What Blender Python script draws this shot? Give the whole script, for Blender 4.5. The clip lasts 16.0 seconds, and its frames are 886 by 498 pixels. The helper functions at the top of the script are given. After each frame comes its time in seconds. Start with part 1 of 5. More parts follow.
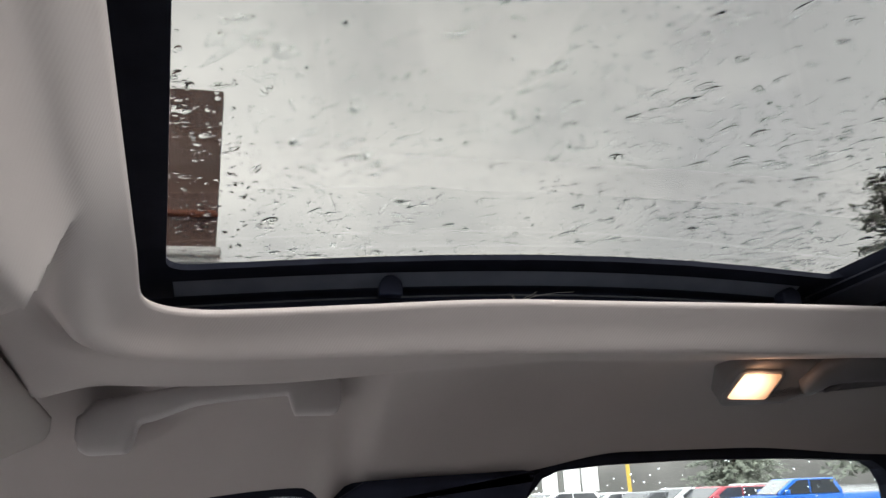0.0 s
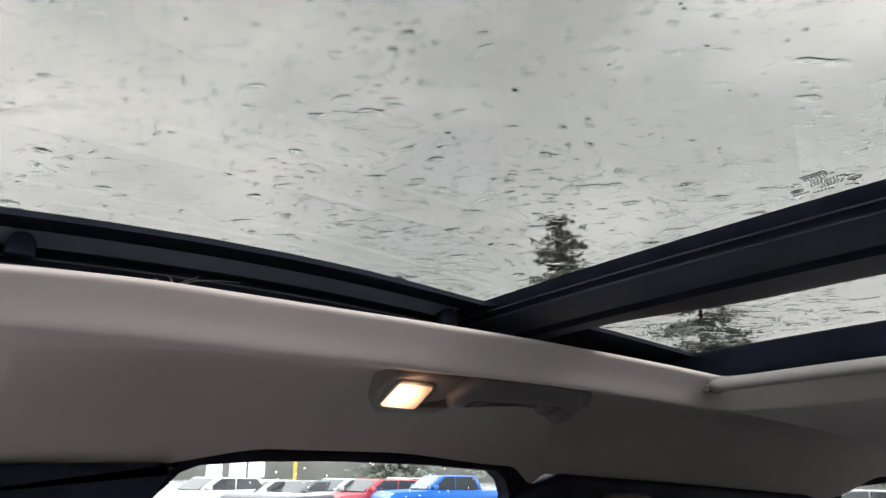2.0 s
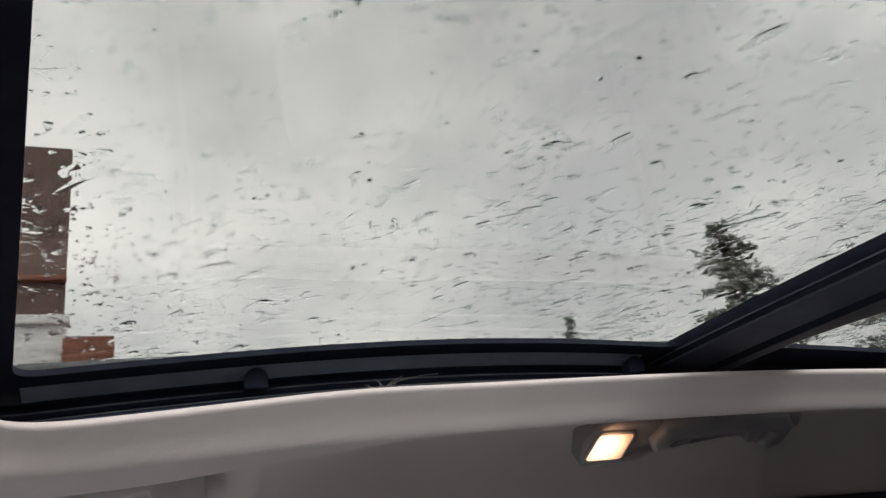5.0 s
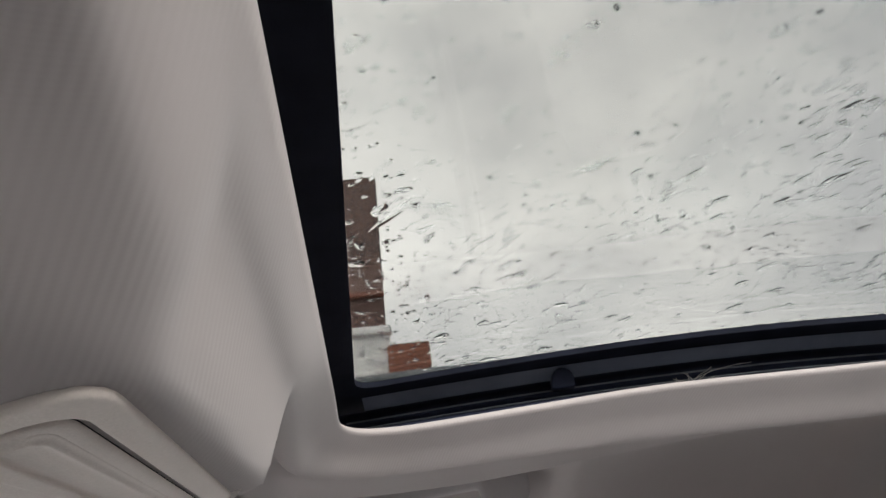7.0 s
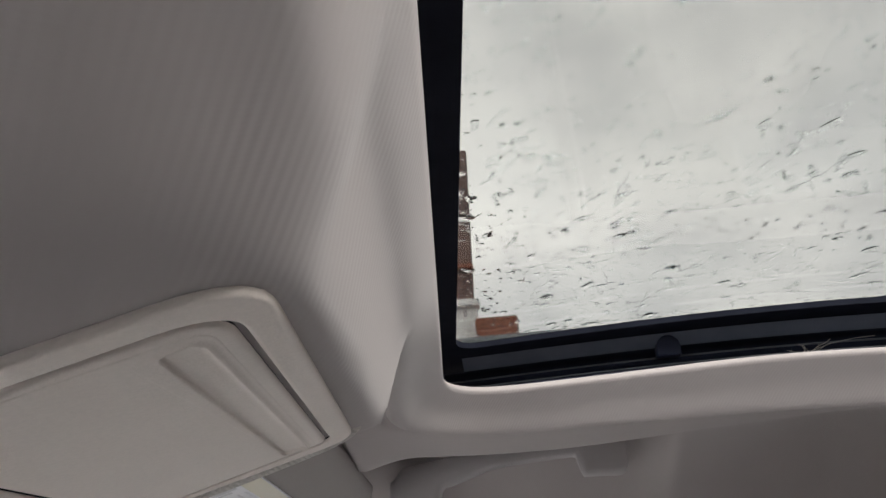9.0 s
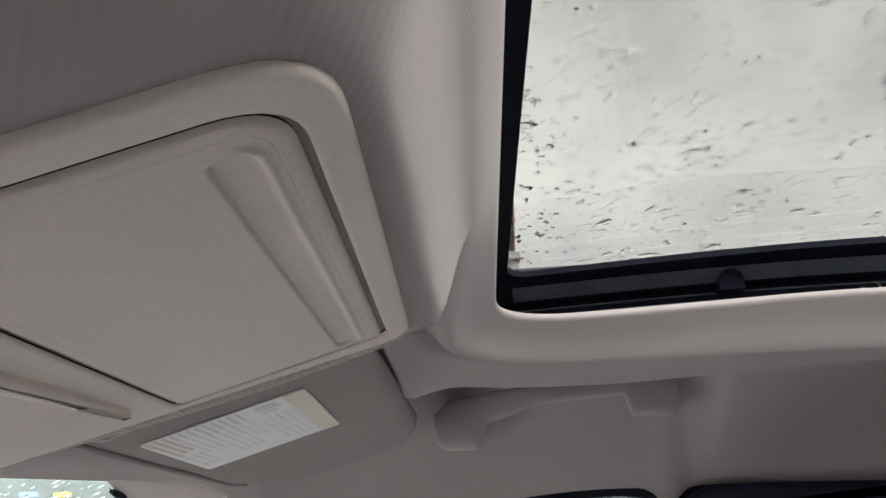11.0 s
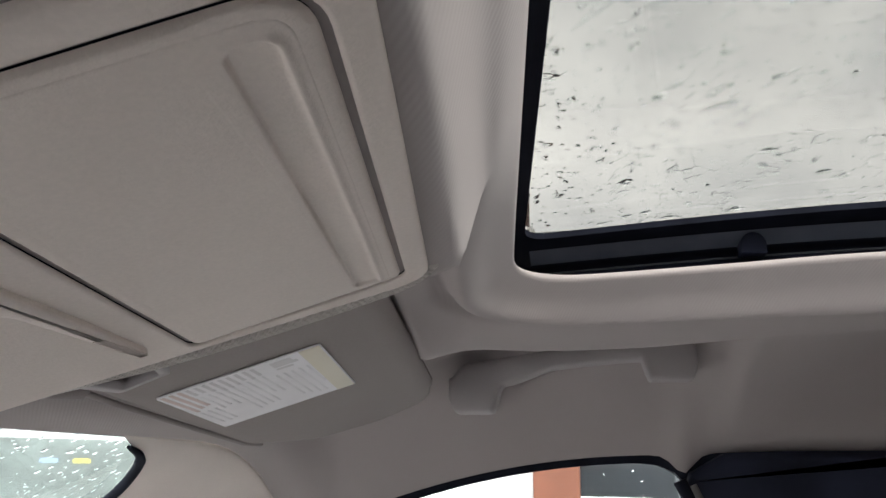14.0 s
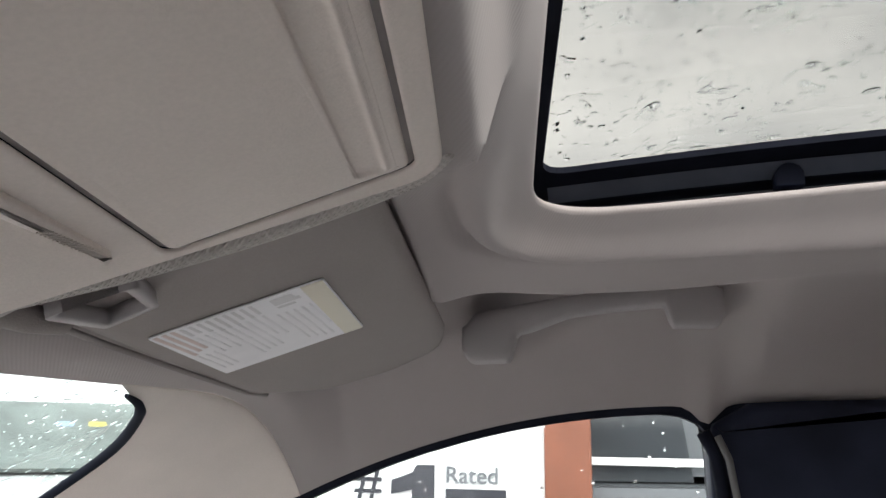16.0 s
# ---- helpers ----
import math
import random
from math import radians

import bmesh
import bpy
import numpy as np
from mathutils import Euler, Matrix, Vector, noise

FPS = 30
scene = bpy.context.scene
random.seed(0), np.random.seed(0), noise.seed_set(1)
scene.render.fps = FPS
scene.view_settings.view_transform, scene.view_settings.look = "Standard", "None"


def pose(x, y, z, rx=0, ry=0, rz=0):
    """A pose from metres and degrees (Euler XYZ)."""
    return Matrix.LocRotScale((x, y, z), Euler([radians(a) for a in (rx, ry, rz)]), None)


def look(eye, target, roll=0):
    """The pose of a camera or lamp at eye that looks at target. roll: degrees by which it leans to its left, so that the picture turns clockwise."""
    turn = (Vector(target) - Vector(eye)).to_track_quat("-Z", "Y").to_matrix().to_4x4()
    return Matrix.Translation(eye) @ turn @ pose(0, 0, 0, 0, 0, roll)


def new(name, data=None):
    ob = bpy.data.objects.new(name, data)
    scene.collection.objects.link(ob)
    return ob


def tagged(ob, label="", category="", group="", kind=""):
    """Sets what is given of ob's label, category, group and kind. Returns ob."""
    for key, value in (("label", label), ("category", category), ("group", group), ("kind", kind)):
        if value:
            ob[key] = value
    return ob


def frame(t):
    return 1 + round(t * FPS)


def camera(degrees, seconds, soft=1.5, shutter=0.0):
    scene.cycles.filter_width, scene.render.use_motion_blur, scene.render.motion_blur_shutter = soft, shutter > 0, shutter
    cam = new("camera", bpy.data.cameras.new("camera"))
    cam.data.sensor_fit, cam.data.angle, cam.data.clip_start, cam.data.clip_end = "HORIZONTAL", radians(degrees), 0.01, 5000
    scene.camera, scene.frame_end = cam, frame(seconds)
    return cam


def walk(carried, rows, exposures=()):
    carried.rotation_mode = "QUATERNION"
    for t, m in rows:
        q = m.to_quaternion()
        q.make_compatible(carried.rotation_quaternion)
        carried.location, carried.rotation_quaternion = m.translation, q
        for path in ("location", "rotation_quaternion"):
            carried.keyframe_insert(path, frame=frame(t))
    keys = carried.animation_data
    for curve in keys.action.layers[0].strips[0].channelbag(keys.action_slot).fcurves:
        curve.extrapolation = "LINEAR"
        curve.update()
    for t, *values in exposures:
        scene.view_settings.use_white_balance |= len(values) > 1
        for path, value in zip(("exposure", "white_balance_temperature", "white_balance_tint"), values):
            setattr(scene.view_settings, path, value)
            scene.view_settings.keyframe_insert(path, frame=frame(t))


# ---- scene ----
cam = camera(61.2, 16.0)
PATH = [
    (0, (0.059, 0.006, 1.301), (0.502, 1.858, 1.911), -2.5),
    (0.5, (0.068, 0.017, 1.303), (0.744, 1.805, 1.889), -2.2),
    (1, (0.08, 0.018, 1.308), (0.966, 1.714, 1.893), -1.4),
    (1.5, (0.087, 0.016, 1.313), (1.141, 1.614, 1.894), -0.4),
    (2, (0.087, 0.013, 1.311), (1.229, 1.554, 1.879), 0.7),
    (2.5, (0.089, 0.007, 1.315), (1.304, 1.493, 1.874), 1.1),
    (3, (0.087, 0.004, 1.315), (1.326, 1.469, 1.879), 0.7),
    (3.5, (0.087, 0.001, 1.316), (1.308, 1.479, 1.888), -0.6),
    (4, (0.082, -0.004, 1.317), (1.219, 1.529, 1.911), -2.5),
    (4.5, (0.069, -0.011, 1.321), (1.029, 1.622, 1.964), -4.8),
    (5, (0.057, -0.019, 1.318), (0.828, 1.682, 2.033), -7.9),
    (7.5, (0.055, -0.027, 1.321), (-0.022, 1.813, 2.101), -4.8),
    (8, (0.048, -0.022, 1.317), (-0.085, 1.819, 2.085), -4.0),
    (8.5, (0.045, -0.021, 1.314), (-0.13, 1.823, 2.066), -3.2),
    (9, (0.045, -0.021, 1.314), (-0.166, 1.827, 2.05), -2.3),
    (9.5, (0.039, -0.01, 1.307), (-0.213, 1.846, 2.006), -1.7),
    (10, (0.035, -0.001, 1.304), (-0.248, 1.863, 1.97), -1.0),
    (12.5, (0.033, 0.004, 1.298), (-0.319, 1.883, 1.886), 1.1),
    (13, (0.032, 0.004, 1.296), (-0.317, 1.885, 1.879), 0.8),
    (13.5, (0.034, 0.004, 1.297), (-0.325, 1.888, 1.866), 1.1),
    (14, (0.031, 0.01, 1.295), (-0.335, 1.895, 1.851), 1.1),
    (14.5, (0.024, 0.034, 1.288), (-0.367, 1.927, 1.803), 1.5),
    (15, (0.019, 0.044, 1.287), (-0.369, 1.943, 1.779), 1.2),
    (15.5, (0.018, 0.046, 1.287), (-0.374, 1.95, 1.758), 1.1),
    (16, (0.023, 0.044, 1.286), (-0.372, 1.948, 1.752), 0.8),
]
walk(cam, [(t, look(eye, target, roll)) for t, eye, target, roll in PATH], exposures=[(0, 0.38), (16, 0.38)])

# ---- world, sky and lamps ----
world = bpy.data.worlds.new("overcast_sky")
scene.world = world
world.use_nodes = True
wt = world.node_tree
wt.nodes.clear()


def link(tree, a, i, b, j):
    tree.links.new(a.outputs[i], b.inputs[j])


w_out = wt.nodes.new("ShaderNodeOutputWorld")
w_bg = wt.nodes.new("ShaderNodeBackground")
w_sky = wt.nodes.new("ShaderNodeTexSky")
w_sky.sky_type = "NISHITA"
w_sky.sun_disc = False
w_sky.sun_elevation, w_sky.sun_rotation = radians(39), radians(136)
w_tc = wt.nodes.new("ShaderNodeTexCoord")
w_map = wt.nodes.new("ShaderNodeMapping")
w_map.inputs["Scale"].default_value = (1.0, 1.0, 1.6)
w_n1 = wt.nodes.new("ShaderNodeTexNoise")
w_n1.inputs["Scale"].default_value, w_n1.inputs["Detail"].default_value, w_n1.inputs["Roughness"].default_value = 2.6, 5, 0.5
w_ramp = wt.nodes.new("ShaderNodeValToRGB")
w_ramp.color_ramp.elements[0].position, w_ramp.color_ramp.elements[0].color = 0.36, (0.60, 0.61, 0.625, 1)
w_ramp.color_ramp.elements[1].position, w_ramp.color_ramp.elements[1].color = 0.64, (1.04, 1.04, 1.02, 1)
w_mix = wt.nodes.new("ShaderNodeMix")
w_mix.data_type = "RGBA"
w_mix.inputs[0].default_value = 0.93
w_gain = wt.nodes.new("ShaderNodeMix")
w_gain.data_type, w_gain.blend_type = "RGBA", "MULTIPLY"
w_gain.inputs[0].default_value = 1.0
w_gain.inputs[7].default_value = (0.1, 0.1, 0.1, 1)
link(wt, w_tc, "Generated", w_map, "Vector")
link(wt, w_map, "Vector", w_n1, "Vector")
link(wt, w_n1, "Fac", w_ramp, "Fac")
link(wt, w_sky, "Color", w_gain, 6)
link(wt, w_gain, 2, w_mix, 6)
w_sep, w_zen, w_dome = wt.nodes.new("ShaderNodeSeparateXYZ"), wt.nodes.new("ShaderNodeMapRange"), wt.nodes.new("ShaderNodeVectorMath")
w_dome.operation = "SCALE"
w_zen.inputs[1].default_value, w_zen.inputs[2].default_value = 0.80, 1.0
w_zen.inputs[3].default_value, w_zen.inputs[4].default_value = 1.0, 1.6
link(wt, w_tc, "Generated", w_sep, "Vector")
link(wt, w_sep, "Z", w_zen, 0)
link(wt, w_ramp, "Color", w_dome, 0)
w_dot, w_bank, w_both = wt.nodes.new("ShaderNodeVectorMath"), wt.nodes.new("ShaderNodeMapRange"), wt.nodes.new("ShaderNodeMath")
w_dot.operation, w_both.operation = "DOT_PRODUCT", "MULTIPLY"
w_dot.inputs[1].default_value = (0.25, 0.65, 0.72)
w_bank.interpolation_type = "SMOOTHSTEP"
w_bank.inputs[1].default_value, w_bank.inputs[2].default_value = 0.84, 0.99
w_bank.inputs[3].default_value, w_bank.inputs[4].default_value = 1.0, 0.74
link(wt, w_tc, "Generated", w_dot, 0)
link(wt, w_dot, "Value", w_bank, 0)
link(wt, w_zen, 0, w_both, 0)
link(wt, w_bank, 0, w_both, 1)
link(wt, w_both, 0, w_dome, 3)
link(wt, w_dome, 0, w_mix, 7)
link(wt, w_mix, 2, w_bg, "Color")
link(wt, w_bg, "Background", w_out, "Surface")
w_bg.inputs["Strength"].default_value = 7.4

sun = new("sun", bpy.data.lights.new("sun", "SUN"))
sun.data.energy, sun.data.angle, sun.data.color = 3.5, radians(28), (1.0, 0.96, 0.90)
sun.matrix_world = look((0, 0, 20), (-11.0, 11.5, 7.0))

# ---- materials ----
def material(name, color, rough=0.6, metal=0.0, grain=0.0, grain_scale=200.0, bump=0.0, bump_scale=800.0, stain=0.0, stain_scale=6.0, sheen=0.0, coat=0.0, spec=0.5):
    m = bpy.data.materials.new(name)
    m.use_nodes = True
    t = m.node_tree
    b = t.nodes["Principled BSDF"]
    b.inputs["Roughness"].default_value, b.inputs["Metallic"].default_value = rough, metal
    b.inputs["Sheen Weight"].default_value = sheen
    b.inputs["Coat Weight"].default_value = coat
    b.inputs["Specular IOR Level"].default_value = spec
    b.inputs["Base Color"].default_value = (*color, 1)
    tc = t.nodes.new("ShaderNodeTexCoord")
    source = None
    for amount, size, detail in ((grain, grain_scale, 3), (stain, stain_scale, 4)):
        if not amount:
            continue
        n = t.nodes.new("ShaderNodeTexNoise")
        n.inputs["Scale"].default_value, n.inputs["Detail"].default_value = size, detail
        link(t, tc, "Object", n, "Vector")
        r = t.nodes.new("ShaderNodeMapRange")
        r.inputs[1].default_value, r.inputs[2].default_value = 0.3, 0.7
        r.inputs[3].default_value, r.inputs[4].default_value = 1 - amount, 1 + amount
        link(t, n, "Fac", r, 0)
        mul = t.nodes.new("ShaderNodeVectorMath")
        mul.operation = "SCALE"
        if source is None:
            mul.inputs[0].default_value = color
        else:
            link(t, source, 0, mul, 0)
        link(t, r, 0, mul, 3)
        source = mul
    if source is not None:
        link(t, source, 0, b, "Base Color")
    if bump:
        n = t.nodes.new("ShaderNodeTexNoise")
        n.inputs["Scale"].default_value, n.inputs["Detail"].default_value = bump_scale, 2
        link(t, tc, "Object", n, "Vector")
        k = t.nodes.new("ShaderNodeBump")
        k.inputs["Strength"].default_value, k.inputs["Distance"].default_value = bump, 0.0008
        link(t, n, "Fac", k, "Height")
        link(t, k, "Normal", b, "Normal")
    return m


def fabric(name, color):
    """Knitted headliner cloth: fine diagonal ribs."""
    m = material(name, color, rough=0.92, stain=0.05, stain_scale=5, sheen=0.12, spec=0.15)
    t = m.node_tree
    b = t.nodes["Principled BSDF"]
    tc = t.nodes.new("ShaderNodeTexCoord")
    heights = []
    for turn, size in ((-38, 560.0), (52, 1300.0)):
        mp = t.nodes.new("ShaderNodeMapping")
        mp.inputs["Rotation"].default_value = (0.2, 0.1, radians(turn))
        wv = t.nodes.new("ShaderNodeTexWave")
        wv.inputs["Scale"].default_value, wv.inputs["Distortion"].default_value, wv.inputs["Detail"].default_value = size / 3.14, 0.1, 0
        link(t, tc, "Object", mp, "Vector")
        link(t, mp, "Vector", wv, "Vector")
        heights.append(wv)
    add = t.nodes.new("ShaderNodeMath")
    add.operation = "MULTIPLY_ADD"
    add.inputs[1].default_value = 0.15
    link(t, heights[1], "Fac", add, 0)
    link(t, heights[0], "Fac", add, 2)
    k = t.nodes.new("ShaderNodeBump")
    k.inputs["Strength"].default_value, k.inputs["Distance"].default_value = 0.12, 0.0005
    link(t, add, 0, k, "Height")
    link(t, k, "Normal", b, "Normal")
    return m


def pane_material(name, tint, gloss=0.08):
    """A thin sheet of glass: a tint with a mirror coat by Fresnel."""
    m = bpy.data.materials.new(name)
    m.use_nodes = True
    t = m.node_tree
    t.nodes.clear()
    out = t.nodes.new("ShaderNodeOutputMaterial")
    mix = t.nodes.new("ShaderNodeMixShader")
    tr = t.nodes.new("ShaderNodeBsdfTransparent")
    tr.inputs["Color"].default_value = (*tint, 1)
    gl = t.nodes.new("ShaderNodeBsdfGlossy")
    gl.inputs["Roughness"].default_value = 0.02
    lw = t.nodes.new("ShaderNodeLayerWeight")
    lw.inputs["Blend"].default_value = 0.5
    pw = t.nodes.new("ShaderNodeMath")
    pw.operation = "POWER"
    pw.inputs[1].default_value = 5.0
    ma = t.nodes.new("ShaderNodeMath")
    ma.operation = "MULTIPLY_ADD"
    ma.inputs[1].default_value, ma.inputs[2].default_value = 0.32, gloss * 0.12
    link(t, lw, "Facing", pw, 0)
    link(t, pw, 0, ma, 0)
    link(t, ma, 0, mix, "Fac")
    link(t, tr, 0, mix, 1)
    link(t, gl, 0, mix, 2)
    link(t, mix, 0, out, "Surface")
    return m


def water_material(name, tint):
    m = bpy.data.materials.new(name)
    m.use_nodes = True
    t = m.node_tree
    t.nodes.clear()
    out = t.nodes.new("ShaderNodeOutputMaterial")
    rf = t.nodes.new("ShaderNodeBsdfRefraction")
    rf.inputs["IOR"].default_value, rf.inputs["Roughness"].default_value = 1.33, 0.0
    rf.inputs["Color"].default_value = (*tint, 1)
    link(t, rf, 0, out, "Surface")
    return m


def glow(name, color, strength):
    m = bpy.data.materials.new(name)
    m.use_nodes = True
    t = m.node_tree
    b = t.nodes["Principled BSDF"]
    b.inputs["Base Color"].default_value = (*color, 1)
    b.inputs["Emission Color"].default_value = (*color, 1)
    b.inputs["Emission Strength"].default_value = strength
    return m


M_LINER = fabric("headliner_cloth", (0.428, 0.386, 0.378))
def ribbed(name, color):
    m = material(name, color, rough=0.9, stain=0.05, stain_scale=30)
    t = m.node_tree
    tc, k, add = t.nodes.new("ShaderNodeTexCoord"), t.nodes.new("ShaderNodeBump"), t.nodes.new("ShaderNodeMath")
    add.operation = "MULTIPLY"
    for i, turn in enumerate((12, 102)):
        mp, wv = t.nodes.new("ShaderNodeMapping"), t.nodes.new("ShaderNodeTexWave")
        mp.inputs["Rotation"].default_value = (0, 0, radians(turn))
        wv.inputs["Scale"].default_value = 190 if i == 0 else 330
        link(t, tc, "Object", mp, "Vector")
        link(t, mp, "Vector", wv, "Vector")
        link(t, wv, "Fac", add, i)
    k.inputs["Strength"].default_value, k.inputs["Distance"].default_value = 0.9, 0.0005
    link(t, add, 0, k, "Height")
    link(t, k, "Normal", t.nodes["Principled BSDF"], "Normal")
    return m


M_WELT = ribbed("ribbed_edging_cloth", (0.62, 0.575, 0.54))
M_TRIM = material("beige_moulded_plastic", (0.805, 0.716, 0.658), rough=0.55, grain=0.03, grain_scale=900, bump=0.14, bump_scale=1600, stain=0.05, stain_scale=14)
M_TRIM_DARK = material("dark_moulded_plastic", (0.16, 0.155, 0.155), rough=0.5, bump=0.2, bump_scale=1500, stain=0.08, stain_scale=12)
M_HANDLE = material("grey_handle_plastic", (0.42, 0.39, 0.39), rough=0.5, bump=0.2, bump_scale=1400, stain=0.06, stain_scale=18)
M_VISOR = material("visor_vinyl", (0.295, 0.26, 0.248), rough=0.7, grain=0.04, grain_scale=700, bump=0.3, bump_scale=1300, stain=0.05, stain_scale=9)
M_BLACK = material("black_plastic", (0.021, 0.025, 0.045), rough=0.6, spec=0.16, stain=0.25, stain_scale=20, bump=0.12, bump_scale=900)
M_GUIDE = material("satin_grey_rail", (0.19, 0.21, 0.26), rough=0.35, stain=0.15, stain_scale=30)
M_LIP = material("dark_rail_lip", (0.13, 0.135, 0.155), rough=0.4, stain=0.15, stain_scale=30)
M_RAIL = material("satin_black_rail", (0.060, 0.064, 0.086), rough=0.5, spec=0.3, stain=0.2, stain_scale=25)
# Brown cast of a reflection put into the beam plastic's colour.
M_BEAM_REFLECT = material("reflection_brown_beam_plastic", (0.036, 0.032, 0.042), rough=0.5, spec=0.3, stain=0.15, stain_scale=20, bump=0.1, bump_scale=900)
M_RUBBER = material("black_rubber", (0.015, 0.017, 0.027), rough=0.85, spec=0.08, stain=0.2, stain_scale=40)
M_ROOF_GLASS = pane_material("tinted_roof_glass", (0.1135, 0.1110, 0.1030))
M_ROOF_DIMMER = pane_material("roof_light_dimmer", (0.785, 0.795, 0.805))
M_PANE = pane_material("side_glass", (0.66, 0.68, 0.675))
M_SCREEN = pane_material("windscreen_glass", (0.54, 0.57, 0.56))
M_WATER = water_material("rain_water", (0.98, 0.985, 0.985))
M_LAMP = glow("lamp_lens", (1.0, 0.74, 0.48), 1.4)
lt = M_LAMP.node_tree
l_tc, l_sub = lt.nodes.new("ShaderNodeTexCoord"), lt.nodes.new("ShaderNodeVectorMath")
l_sub.operation = "DISTANCE"
l_sub.inputs[1].default_value = (0.505, 0.648, 1.387)
l_ramp = lt.nodes.new("ShaderNodeValToRGB")
l_map = lt.nodes.new("ShaderNodeMapRange")
l_map.inputs[1].default_value, l_map.inputs[2].default_value = 0.004, 0.030
l_ramp.color_ramp.elements[0].color, l_ramp.color_ramp.elements[1].color = (1.7, 1.22, 0.78, 1), (0.40, 0.20, 0.095, 1)
lt.nodes["Principled BSDF"].inputs["Base Color"].default_value = (0.30, 0.22, 0.15, 1)
link(lt, l_tc, "Object", l_sub, 0)
link(lt, l_sub, "Value", l_map, 0)
link(lt, l_map, 0, l_ramp, "Fac")
link(lt, l_ramp, "Color", lt.nodes["Principled BSDF"], "Emission Color")
M_SHADE = material("roller_shade_bar", (0.36, 0.345, 0.33), rough=0.6, bump=0.2, bump_scale=900)
# Unseen cabin vinyl, its paleness set by the light it bounces upward.
M_BOUNCE = material("pale_bounce_vinyl", (0.335, 0.305, 0.308), rough=0.7, grain=0.05, grain_scale=300, bump=0.3, bump_scale=700)
M_DOOR_BOUNCE = material("pale_door_bounce_vinyl", (0.69, 0.64, 0.645), rough=0.7, grain=0.05, grain_scale=300, bump=0.3, bump_scale=700)
# Near-black so that the unseen cabin surfaces bounce little light.
M_LOW_BOUNCE = material("low_bounce_cloth", (0.020, 0.020, 0.021), rough=0.9, grain=0.2, grain_scale=300)
M_ASPHALT = material("wet_asphalt", (0.09, 0.091, 0.095), rough=0.22, grain=0.3, grain_scale=30, stain=0.25, stain_scale=0.6)
M_BODY = material("car_body_metal", (0.10, 0.11, 0.12), rough=0.3, coat=0.5)

# ---- building tools ----
def part(name, bm, mat, parent=None, label="", smooth=True):
    me = bpy.data.meshes.new(name)
    bm.to_mesh(me)
    bm.free()
    me.materials.append(mat)
    if smooth:
        for p in me.polygons:
            p.use_smooth = True
    ob = new(name, me)
    if parent is not None:
        ob.parent = parent
    if label:
        tagged(ob, label)
    return ob


def thing(name, label, category, group="", kind=""):
    return tagged(new(name), label, category, group, kind)


def box(bm, lo, hi, bevel=0.0, m=None):
    g = bmesh.ops.create_cube(bm, size=1.0)
    c = [(a + b) / 2 for a, b in zip(lo, hi)]
    s = [b - a for a, b in zip(lo, hi)]
    for v in g["verts"]:
        v.co = Vector([c[i] + v.co[i] * s[i] for i in range(3)])
    if bevel:
        es = {e for v in g["verts"] for e in v.link_edges}
        out = bmesh.ops.bevel(bm, geom=list(es), offset=bevel, segments=2, affect="EDGES", profile=0.6)
        verts = {v for f in out["faces"] for v in f.verts} | {v for v in g["verts"] if v.is_valid}
    else:
        verts = set(g["verts"])
    if m is not None:
        bmesh.ops.transform(bm, matrix=m, verts=list(verts))
    return bm


def grid(bm, pts):
    """A sheet from rows of points."""
    vs = [[bm.verts.new(p) for p in row] for row in pts]
    for a, b in zip(vs, vs[1:]):
        for i in range(len(a) - 1):
            bm.faces.new((a[i], a[i + 1], b[i + 1], b[i]))
    return bm


def round_outline(corners, radius, steps=6):
    """A polygon with its corners rounded; radius one number or one for each corner."""
    out = []
    n = len(corners)
    for i, c in enumerate(corners):
        c = Vector(c)
        a, b = Vector(corners[i - 1]), Vector(corners[(i + 1) % n])
        r = radius[i] if isinstance(radius, (list, tuple)) else radius
        u, v = (a - c).normalized(), (b - c).normalized()
        if r <= 0:
            out.append(c)
            continue
        half = u.angle(v) / 2
        d = r / math.tan(half)
        p0, p1 = c + u * d, c + v * d
        for k in range(steps + 1):
            s = k / steps
            q = (1 - s) ** 2 * p0 + 2 * s * (1 - s) * c + s * s * p1
            out.append(q)
    return out


def plate(bm, outline, z0, z1, bevel=0.001, m=None, rim=False):
    """A slab from a flat outline (x, y), z0 to z1, with softened rims on both faces."""
    n = len(outline)
    pts = [Vector((p[0], p[1], 0)) for p in outline]
    normals = []
    for i in range(n):
        d = pts[(i + 1) % n] - pts[i - 1]
        normals.append(Vector((d.y, -d.x, 0)).normalized())
    area = sum(pts[i].x * pts[(i + 1) % n].y - pts[(i + 1) % n].x * pts[i].y for i in range(n))
    sign = 1 if area > 0 else -1
    mid = sum(pts, Vector()) / n
    rings = []
    for inset, z in (((5 * bevel, z0),) if rim else ()) + ((3 * bevel, z0), (bevel * 0.3, z0 + bevel * 0.4), (0, z0 + bevel * 1.5), (0, z1 - bevel * 1.5), (bevel * 0.3, z1 - bevel * 0.4), (3 * bevel, z1)):
        rings.append([bm.verts.new((pts[i].x - sign * normals[i].x * inset, pts[i].y - sign * normals[i].y * inset, z)) for i in range(n)])
    for a, b in zip(rings, rings[1:]):
        for i in range(n):
            j = (i + 1) % n
            bm.faces.new((a[i], a[j], b[j], b[i]))
    lo = bm.faces.new(rings[0])
    hi = bm.faces.new(rings[-1])
    made = [v for r in rings for v in r]
    bmesh.ops.recalc_face_normals(bm, faces=list({f for v in made for f in v.link_faces}))
    if m is not None:
        bmesh.ops.transform(bm, matrix=m, verts=made)
    return bm


